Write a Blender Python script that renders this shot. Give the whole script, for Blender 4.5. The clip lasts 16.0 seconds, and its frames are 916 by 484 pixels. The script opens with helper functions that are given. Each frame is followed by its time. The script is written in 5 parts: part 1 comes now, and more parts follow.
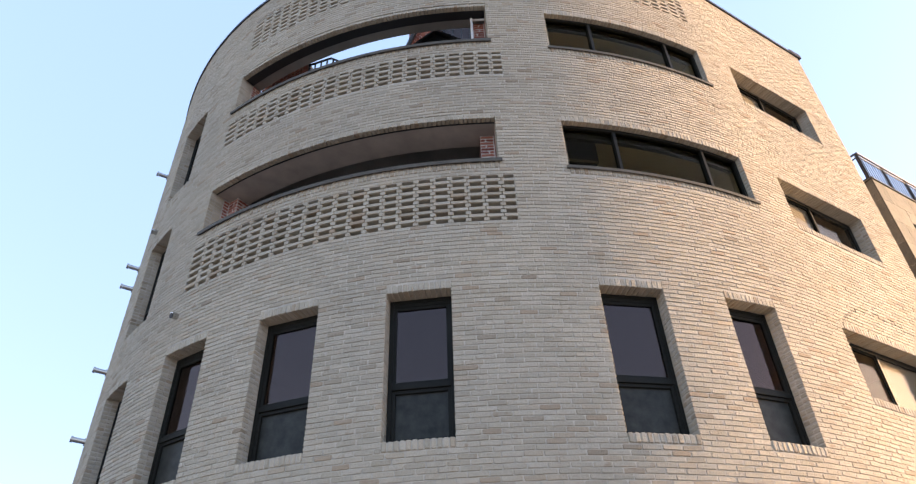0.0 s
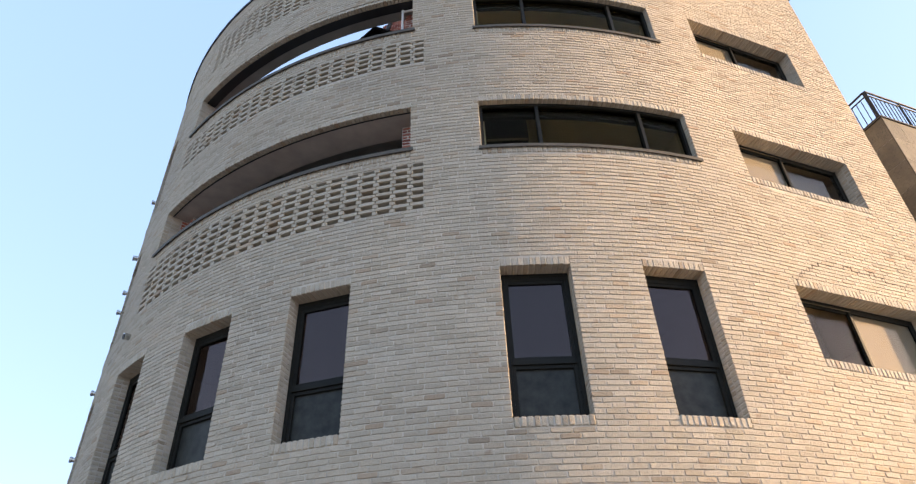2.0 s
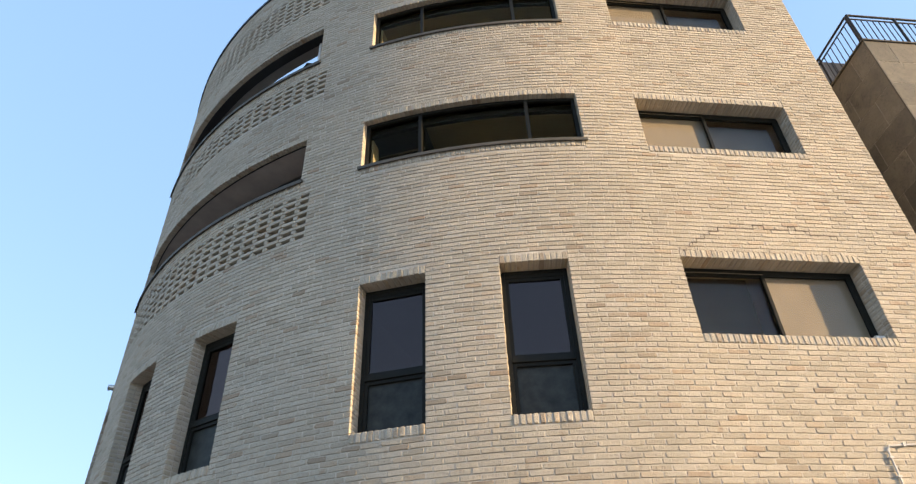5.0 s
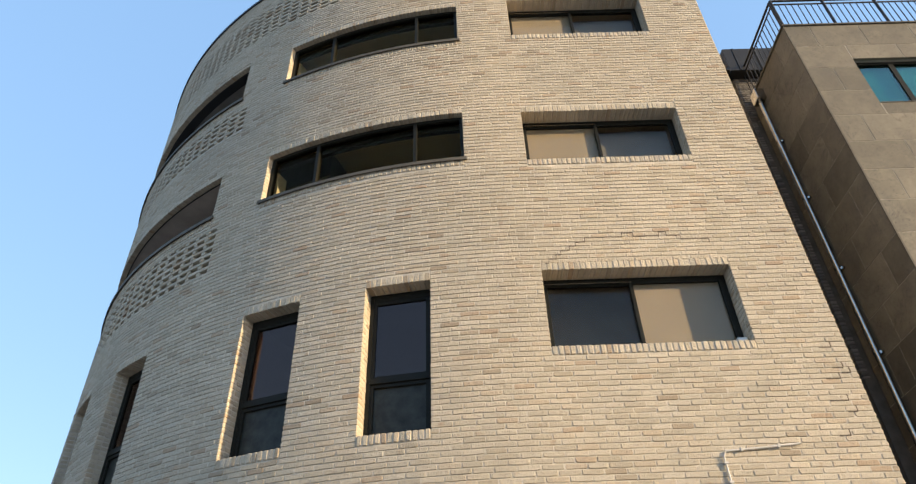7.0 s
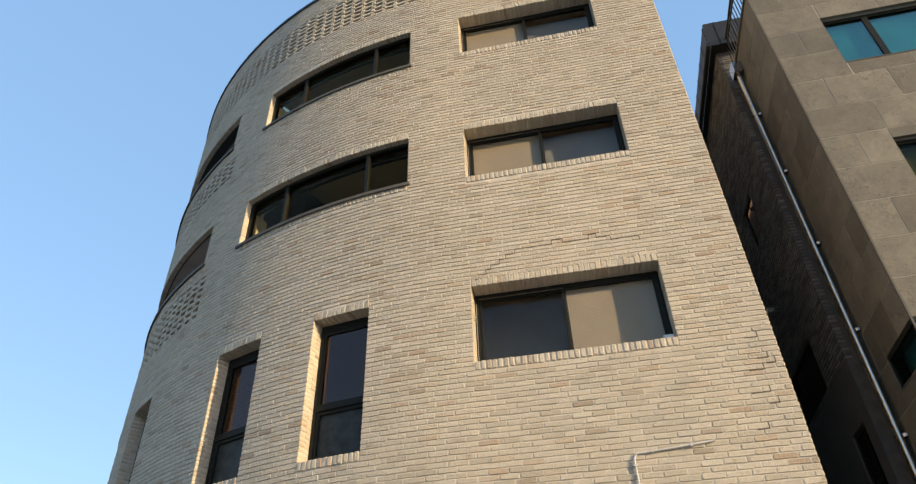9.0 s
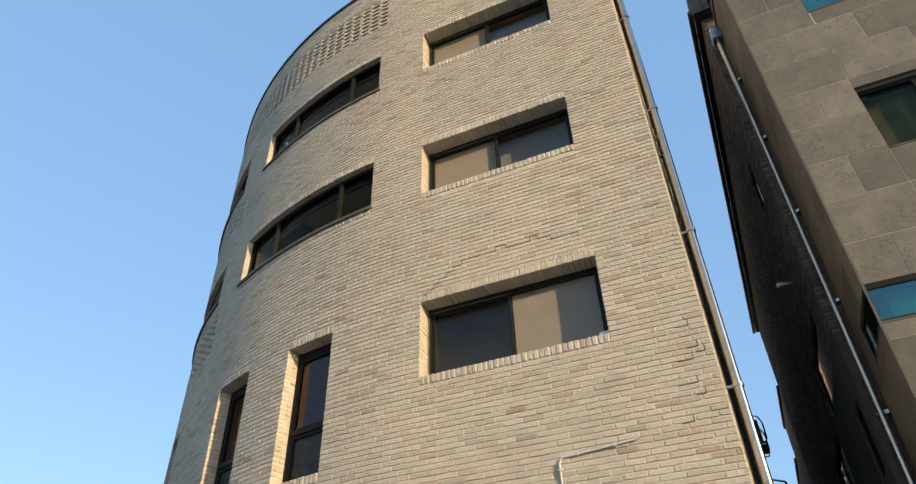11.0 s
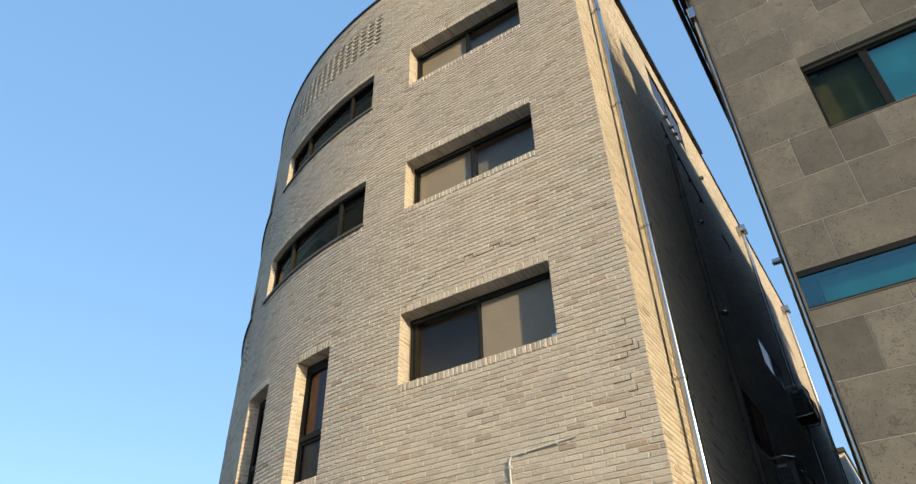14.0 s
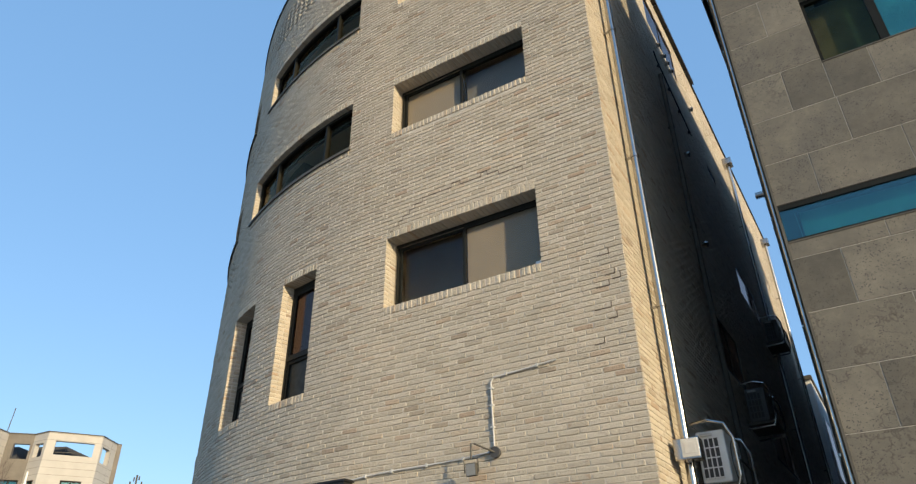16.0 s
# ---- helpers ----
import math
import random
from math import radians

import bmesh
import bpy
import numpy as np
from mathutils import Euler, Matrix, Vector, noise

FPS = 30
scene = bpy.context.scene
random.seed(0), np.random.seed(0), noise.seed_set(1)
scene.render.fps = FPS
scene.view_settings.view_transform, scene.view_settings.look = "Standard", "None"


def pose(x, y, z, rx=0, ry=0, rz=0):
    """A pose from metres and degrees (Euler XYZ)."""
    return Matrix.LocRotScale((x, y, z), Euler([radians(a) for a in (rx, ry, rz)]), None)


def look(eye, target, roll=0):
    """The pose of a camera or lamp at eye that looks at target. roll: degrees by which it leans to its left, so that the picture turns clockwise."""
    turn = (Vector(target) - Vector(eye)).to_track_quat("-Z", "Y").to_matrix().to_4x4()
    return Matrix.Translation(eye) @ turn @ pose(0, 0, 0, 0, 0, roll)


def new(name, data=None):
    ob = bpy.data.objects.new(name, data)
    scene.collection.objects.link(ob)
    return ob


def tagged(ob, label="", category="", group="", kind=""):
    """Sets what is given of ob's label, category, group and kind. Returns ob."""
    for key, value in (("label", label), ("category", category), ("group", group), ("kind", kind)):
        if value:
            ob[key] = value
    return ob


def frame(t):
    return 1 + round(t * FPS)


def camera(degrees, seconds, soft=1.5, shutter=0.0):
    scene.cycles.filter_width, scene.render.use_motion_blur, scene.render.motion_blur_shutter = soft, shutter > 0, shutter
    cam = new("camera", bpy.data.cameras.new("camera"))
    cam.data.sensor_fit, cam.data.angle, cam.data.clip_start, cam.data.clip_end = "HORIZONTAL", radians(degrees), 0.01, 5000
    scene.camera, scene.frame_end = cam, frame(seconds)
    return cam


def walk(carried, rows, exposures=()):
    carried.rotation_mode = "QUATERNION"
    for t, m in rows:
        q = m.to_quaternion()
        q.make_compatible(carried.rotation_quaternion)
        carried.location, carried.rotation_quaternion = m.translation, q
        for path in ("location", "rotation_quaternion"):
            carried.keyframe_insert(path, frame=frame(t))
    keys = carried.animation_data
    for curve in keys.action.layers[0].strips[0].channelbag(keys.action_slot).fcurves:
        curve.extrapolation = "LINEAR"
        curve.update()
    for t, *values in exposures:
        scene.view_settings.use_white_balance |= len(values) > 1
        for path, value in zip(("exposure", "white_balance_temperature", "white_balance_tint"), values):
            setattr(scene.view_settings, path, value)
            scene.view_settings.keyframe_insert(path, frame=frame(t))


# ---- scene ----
cam = camera(68.0, 16.0, soft=1.3)
PATH = [
    (0, (-0.164, 0.314, 1.678), (0.683, 1.653, 2.897), -2.3),
    (0.5, (0.398, 0.068, 1.662), (1.214, 1.429, 2.879), -2.1),
    (1, (0.997, -0.131, 1.628), (1.741, 1.267, 2.849), -2.3),
    (1.5, (1.628, -0.365, 1.643), (2.302, 1.069, 2.864), -2.5),
    (2, (2.214, -0.613, 1.631), (2.816, 0.851, 2.854), -2.4),
    (2.5, (2.807, -0.849, 1.628), (3.338, 0.641, 2.853), -2.5),
    (3, (3.342, -1.151, 1.622), (3.802, 0.359, 2.851), -2.5),
    (3.5, (3.947, -1.359, 1.609), (4.351, 0.169, 2.835), -2.5),
    (3.7, (4.186, -1.437, 1.592), (4.575, 0.097, 2.816), -2.3),
    (5.8, (6.628, -1.864, 1.603), (6.734, -0.296, 2.839), -2.3),
    (6, (6.878, -1.945, 1.571), (6.975, -0.375, 2.806), -2.2),
    (6.5, (7.466, -2.099, 1.54), (7.543, -0.527, 2.774), -2.3),
    (7, (8.164, -2.266, 1.571), (8.183, -0.692, 2.806), -2.2),
    (7.5, (8.753, -2.406, 1.564), (8.711, -0.835, 2.8), -2.2),
    (8, (9.377, -2.499, 1.584), (9.239, -0.93, 2.817), -2.2),
    (8.5, (9.938, -2.574, 1.57), (9.732, -1.013, 2.804), -2.2),
    (9, (10.53, -2.506, 1.555), (10.237, -0.961, 2.79), -2.0),
    (9.2, (10.754, -2.48, 1.569), (10.436, -0.939, 2.803), -2.0),
    (11.3, (13.09, -2.041, 1.571), (12.454, -0.61, 2.815), -1.9),
    (11.5, (13.29, -2.042, 1.578), (12.645, -0.617, 2.825), -2.0),
    (12, (13.804, -2.063, 1.574), (13.107, -0.663, 2.82), -2.1),
    (12.5, (14.202, -2.012, 1.578), (13.431, -0.648, 2.821), -2.0),
    (13, (14.5, -1.978, 1.569), (13.664, -0.653, 2.813), -1.9),
    (13.5, (14.608, -1.935, 1.549), (13.75, -0.609, 2.776), -1.6),
    (14, (14.639, -1.937, 1.557), (13.771, -0.585, 2.749), -1.3),
    (14.5, (14.637, -1.95, 1.549), (13.77, -0.559, 2.694), -1.2),
    (15, (14.639, -1.959, 1.542), (13.768, -0.53, 2.637), -1.1),
    (15.5, (14.647, -1.962, 1.535), (13.761, -0.509, 2.585), -1.0),
    (16, (14.639, -1.981, 1.531), (13.742, -0.507, 2.542), -0.8),
]
walk(cam, [(t, look(eye, target, roll)) for t, eye, target, roll in PATH],
     [(0, 1.92, 7750, 25), (3.5, 1.70, 7350, 18), (7, 1.35, 6900, 10.5), (9, 1.16, 6780, 9), (12.5, 1.01, 6380, 6), (14, 1.04, 6230, 6), (15.5, 0.98, 6130, 5.5), (16, 0.85, 6080, 5.5)])

# ---- world and sun ----
SUN_AZ, SUN_EL = 66.0, 14.0          # degrees from the facade's outward normal towards +x; height
wd = bpy.data.worlds.new("sky")
scene.world = wd
wd.use_nodes = True
wn = wd.node_tree.nodes
sky = wn.new("ShaderNodeTexSky")
sky.sky_type = "NISHITA"
sky.sun_disc = False
sky.sun_elevation = radians(SUN_EL)
sun_dir = Vector((math.sin(radians(SUN_AZ)) * math.cos(radians(SUN_EL)),
                  -math.cos(radians(SUN_AZ)) * math.cos(radians(SUN_EL)), math.sin(radians(SUN_EL))))
sky.sun_rotation = math.atan2(sun_dir.x, sun_dir.y)
sky.altitude, sky.air_density, sky.dust_density, sky.ozone_density = 50, 1.0, 1.2, 0.6
wn["Background"].inputs["Strength"].default_value = 0.15
even = wn.new("ShaderNodeMix")          # a thin even haze evens out the clear sky
even.data_type = "RGBA"
even.inputs[0].default_value = 0.63
even.inputs[7].default_value = (0.89, 1.74, 3.12, 1)
wd.node_tree.links.new(sky.outputs[0], even.inputs[6])
wd.node_tree.links.new(even.outputs[2], wn["Background"].inputs[0])
sun = new("sun", bpy.data.lights.new("sun", "SUN"))
sun.data.energy, sun.data.angle, sun.data.color = 2.95, radians(0.6), (1.0, 0.76, 0.462)
sun.matrix_world = look((0, 0, 0), -sun_dir)
scene.view_settings.exposure = 0.0


# ---- materials ----
class Mat:
    """A small helper to wire node materials."""

    def __init__(self, name, rough=0.8, metal=0.0):
        self.m = bpy.data.materials.new(name)
        self.m.use_nodes = True
        self.t = self.m.node_tree
        self.b = self.t.nodes["Principled BSDF"]
        self.b.inputs["Roughness"].default_value = rough
        self.b.inputs["Metallic"].default_value = metal

    def node(self, kind, **ins):
        n = self.t.nodes.new(kind)
        for k, v in ins.items():
            self.put(n.inputs[k.replace("_", " ")], v)
        return n

    def put(self, sock, v):
        if isinstance(v, bpy.types.NodeSocket):
            self.t.links.new(v, sock)
        else:
            sock.default_value = v

    def coords(self):
        return self.t.nodes.new("ShaderNodeTexCoord").outputs["Object"]

    def noise(self, scale, detail=4.0, rough=0.6, vec=None):
        n = self.node("ShaderNodeTexNoise", Scale=scale, Detail=detail, Roughness=rough)
        self.put(n.inputs["Vector"], vec if vec is not None else self.coords())
        return n.outputs["Fac"]

    def ramp(self, fac, stops):
        r = self.t.nodes.new("ShaderNodeValToRGB")
        el = r.color_ramp.elements
        while len(el) < len(stops):
            el.new(0.5)
        for e, (p, c) in zip(el, stops):
            e.position, e.color = p, (*c, 1) if len(c) == 3 else c
        self.put(r.inputs[0], fac)
        return r.outputs[0]

    def mix(self, fac, a, b, how="MIX"):
        n = self.t.nodes.new("ShaderNodeMix")
        n.data_type, n.blend_type = "RGBA", how
        self.put(n.inputs[0], fac)
        self.put(n.inputs[6], a if isinstance(a, bpy.types.NodeSocket) else (*a, 1))
        self.put(n.inputs[7], b if isinstance(b, bpy.types.NodeSocket) else (*b, 1))
        return n.outputs[2]

    def math(self, op, a, b=0.0):
        n = self.t.nodes.new("ShaderNodeMath")
        n.operation = op
        self.put(n.inputs[0], a)
        self.put(n.inputs[1], b)
        return n.outputs[0]

    def rnd(self):
        a = self.t.nodes.new("ShaderNodeNewGeometry").outputs["Random Per Island"]
        b = self.t.nodes.new("ShaderNodeObjectInfo").outputs["Random"]
        return self.math("FRACT", self.math("ADD", a, b))

    def bump(self, h, strength=0.3, dist=0.01):
        n = self.node("ShaderNodeBump", Strength=strength, Distance=dist, Height=h)
        self.put(self.b.inputs["Normal"], n.outputs[0])

    def color(self, c):
        self.put(self.b.inputs["Base Color"], c if isinstance(c, bpy.types.NodeSocket) else (*c, 1))
        return self


def plain(name, c, rough=0.6, metal=0.0, var=0.12, scale=6.0, bump=0.05):
    k = Mat(name, rough, metal)
    lo = tuple(v * (1 - var) for v in c)
    hi = tuple(min(1, v * (1 + var)) for v in c)
    f = k.noise(scale, 6)
    k.color(k.ramp(f, [(0.3, lo), (0.7, hi)]))
    if bump:
        k.bump(k.noise(scale * 14, 3), bump, 0.005)
    return k.m


def dull(m, level):
    """Lowers the mirror share of a painted surface."""
    m.node_tree.nodes["Principled BSDF"].inputs["Specular IOR Level"].default_value = level
    return m


def brick_material(name, stops, stain, stain_amount):
    k = Mat(name, 0.85)
    r = k.rnd()
    base = k.ramp(r, stops)
    fine = k.noise(55, 5, 0.7)
    blot = k.noise(9, 4, 0.6)
    big = k.noise(0.5, 3, 0.5)
    c = k.mix(k.ramp(blot, [(0.55, (0, 0, 0)), (0.72, (1, 1, 1))]), base, stain)
    odd = k.ramp(k.math("FRACT", k.math("MULTIPLY", r, 17.3)), [(0.80, (0.3, 0.3, 0.3)), (0.92, (1, 1, 1))])
    c = k.mix(k.math("MULTIPLY", odd, stain_amount), base, c)
    pale = k.ramp(k.noise(4.5, 5, 0.7), [(0.58, (0, 0, 0)), (0.75, (1, 1, 1))])
    c = k.mix(k.math("MULTIPLY", pale, 0.16), c, (0.62, 0.59, 0.54))
    c = k.mix(0.5, c, k.ramp(fine, [(0.3, (0.80, 0.79, 0.77)), (0.7, (1.12, 1.1, 1.08))]), "MULTIPLY")
    c = k.mix(0.55, c, k.ramp(big, [(0.35, (0.86, 0.87, 0.88)), (0.65, (1.1, 1.08, 1.05))]), "MULTIPLY")
    k.color(c)
    k.bump(k.math("ADD", k.noise(70, 5, 0.7), k.math("MULTIPLY", k.noise(24, 4, 0.65), 2.0)), 0.85, 0.008)
    return k.m


BRICK = brick_material("cream_brick", [(0.0, (0.309, 0.250, 0.181)), (0.03, (0.395, 0.347, 0.266)), (0.30, (0.443, 0.395, 0.312)), (0.55, (0.460, 0.406, 0.318)),
                                       (0.86, (0.496, 0.446, 0.358)), (0.96, (0.447, 0.373, 0.277)), (1.0, (0.373, 0.287, 0.202))],
                       (0.30, 0.205, 0.125), 0.75)
GREY_BRICK = brick_material("grey_brick", [(0.0, (0.06, 0.06, 0.06)), (0.5, (0.105, 0.10, 0.098)), (1.0, (0.15, 0.145, 0.14))],
                            (0.12, 0.11, 0.10), 0.3)
RED_BRICK = brick_material("red_brick", [(0.0, (0.22, 0.06, 0.04)), (0.5, (0.33, 0.10, 0.065)), (1.0, (0.40, 0.15, 0.10))],
                           (0.2, 0.07, 0.05), 0.3)
MORTAR = plain("mortar", (0.48, 0.437, 0.365), 0.95, var=0.25, scale=5, bump=0.4)
DARK_MORTAR = plain("dark_mortar", (0.075, 0.072, 0.068), 0.95, var=0.25, scale=5, bump=0.3)
PALE_MORTAR = plain("pale_mortar", (0.55, 0.52, 0.48), 0.95, var=0.15, scale=5, bump=0.3)
DARK_FRAME = plain("dark_frame_metal", (0.0145, 0.0150, 0.0125), 0.5, 0.0, 0.2, 3, 0.0)
dull(DARK_FRAME, 0.12)
BLACK_METAL = plain("black_metal", (0.018, 0.018, 0.019), 0.5, 0.0, 0.2, 3, 0.0)
dull(BLACK_METAL, 0.3)
FLASHING = plain("grey_flashing", (0.10, 0.092, 0.076), 0.6, 0.0, 0.2, 4, 0.0)
dull(FLASHING, 0.15)
BALCONY_PLASTER = plain("grey_plaster", (0.21, 0.20, 0.18), 0.9, var=0.2, scale=1.5, bump=0.2)
CONCRETE = plain("concrete", (0.20, 0.19, 0.17), 0.9, var=0.2, scale=1.6, bump=0.25)
# concrete made paler in place of light bounced up to the lower soffit
BOUNCE_SOFFIT = plain("bounce_lit_concrete", (0.40, 0.355, 0.315), 0.9, var=0.14, scale=3.0, bump=0.3)
DARK_PLASTER = plain("dark_plaster", (0.06, 0.06, 0.06), 0.9, var=0.2, scale=1.5, bump=0.2)
ROOM = plain("room_paint", (0.80, 0.75, 0.62), 0.9, var=0.06, scale=1.0, bump=0.0)
BLIND = plain("roller_blind", (0.36, 0.32, 0.25), 0.9, var=0.06, scale=3.0, bump=0.05)
STEEL = plain("stainless_steel", (0.44, 0.43, 0.41), 0.2, 1.0, 0.12, 5, 0.0)
CABLE = plain("grey_plastic_conduit", (0.50, 0.49, 0.46), 0.5, 0.0, 0.12, 8, 0.0)
WHITE = plain("white_enamel", (0.70, 0.70, 0.67), 0.45, 0.0, 0.06, 5, 0.0)
# enamel darkened to carry the alley's shade in its colour
SHADED_ENAMEL = plain("shaded_enamel", (0.10, 0.10, 0.095), 0.6, 0.0, 0.25, 6, 0.0)
ASPHALT = plain("pale_paving", (0.19, 0.187, 0.18), 0.9, var=0.16, scale=4.0, bump=0.5)


def glass(name, tint, base=0.04, rough=0.01, shine=(0.9, 0.9, 0.92)):
    """Clear pane: tinted see-through with a gloss that grows towards grazing angles."""
    k = Mat(name)
    t = k.node("ShaderNodeBsdfTransparent", Color=(*tint, 1))
    g = k.node("ShaderNodeBsdfGlossy", Roughness=rough, Color=(*shine, 1))
    edge = k.node("ShaderNodeLayerWeight", Blend=0.5).outputs["Facing"]
    f = k.math("ADD", base, k.math("MULTIPLY", k.math("POWER", edge, 5.0), 0.6))
    wave = k.node("ShaderNodeBump", Strength=0.02, Distance=0.02, Height=k.noise(1.3, 2))
    k.put(g.inputs["Normal"], wave.outputs[0])
    m = k.node("ShaderNodeMixShader")
    k.put(m.inputs[0], f)
    k.put(m.inputs[1], t.outputs[0])
    k.put(m.inputs[2], g.outputs[0])
    k.put(k.t.nodes["Material Output"].inputs["Surface"], m.outputs[0])
    return k.m


GLASS = glass("window_glass", (0.86, 0.84, 0.81), 0.03, 0.01, (0.70, 0.68, 0.66))
OLIVE_GLASS = glass("olive_glass", (0.70, 0.665, 0.55), 0.008, 0.01, (0.60, 0.50, 0.36))
DARK_GLASS = glass("tinted_glass", (0.30, 0.29, 0.31), 0.065, 0.01, (1.0, 0.75, 0.68))
TEAL_GLASS = glass("teal_glass", (0.40, 0.66, 0.66), 0.14, 0.01, (0.52, 0.78, 0.80))


def stone_material():
    k = Mat("basalt_slab", 0.75)
    r = k.rnd()
    base = k.ramp(r, [(0.0, (0.100, 0.090, 0.070)), (0.5, (0.134, 0.120, 0.094)), (1.0, (0.172, 0.155, 0.122))])
    cloud = k.noise(2.2, 5, 0.6)
    c = k.mix(0.8, base, k.ramp(cloud, [(0.3, (0.66, 0.66, 0.66)), (0.7, (1.18, 1.16, 1.12))]), "MULTIPLY")
    k_grain = k.noise(14, 6, 0.75)
    c = k.mix(0.6, c, k.ramp(k_grain, [(0.3, (0.78, 0.78, 0.78)), (0.7, (1.2, 1.2, 1.18))]), "MULTIPLY")
    vec = k.coords()
    big = k.node("ShaderNodeTexVoronoi", Scale=27.0, Randomness=1.0, Vector=vec)
    cluster = k.noise(2.6, 5, 0.7)
    where = k.ramp(cluster, [(0.40, (0.12, 0.12, 0.12)), (0.62, (1, 1, 1))])
    pit = k.math("GREATER_THAN", k.noise(58, 2, 0.55, vec), k.math("SUBTRACT", 0.70, k.math("MULTIPLY", where, 0.10)))
    hole = k.math("MULTIPLY", k.math("GREATER_THAN", 0.17, big.outputs["Distance"]), k.math("GREATER_THAN", k.noise(5.0, 3), 0.60))
    pits = k.math("MAXIMUM", pit, hole)
    shade = k.ramp(k.noise(1.3, 6, 0.7), [(0.52, (0, 0, 0)), (0.68, (1, 1, 1))])
    c = k.mix(k.math("MULTIPLY", shade, 0.5), c, (0.085, 0.08, 0.07))
    c = k.mix(k.math("MULTIPLY", pits, 0.8), c, (0.045, 0.041, 0.036))
    vein = k.math("ABSOLUTE", k.math("SUBTRACT", k.noise(1.1, 5, 0.62), 0.5))
    vein = k.mix(1.0, k.ramp(vein, [(0.0, (1, 1, 1)), (0.010, (0, 0, 0))]), k.ramp(k.noise(0.7, 2), [(0.50, (0, 0, 0)), (0.58, (1, 1, 1))]), "MULTIPLY")
    c = k.mix(k.math("MULTIPLY", vein, 0.7), c, (0.055, 0.047, 0.037))
    k.color(c)
    k.bump(k.math("SUBTRACT", k.noise(30, 4), pits), 0.3, 0.006)
    return k.m


STONE = stone_material()
STONE_JOINT = plain("stone_joint", (0.34, 0.315, 0.275), 0.95, var=0.15, scale=5, bump=0.2)
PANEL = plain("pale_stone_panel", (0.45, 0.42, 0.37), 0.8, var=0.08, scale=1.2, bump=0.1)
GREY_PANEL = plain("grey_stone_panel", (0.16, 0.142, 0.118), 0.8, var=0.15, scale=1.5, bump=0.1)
WHITE_WALL = plain("white_render", (0.78, 0.78, 0.76), 0.85, var=0.06, scale=1.0, bump=0.05)
DARK_BARK = plain("bark", (0.09, 0.07, 0.06), 0.9)

# ---- mesh helpers ----
def add_mesh(name, verts, faces, mat, parent=None, label="", kind=""):
    me = bpy.data.meshes.new(name)
    me.from_pydata([tuple(v) for v in verts], [], faces)
    me.materials.append(mat)
    me.update()
    ob = new(name, me)
    if parent is not None:
        ob.parent = parent
        ob.matrix_parent_inverse = parent.matrix_world.inverted()
    return tagged(ob, label=label, kind=kind)


def empty(name, at=(0, 0, 0)):
    ob = new(name)
    ob.empty_display_size = 0.2
    ob.matrix_world = Matrix.Translation(at)
    return ob


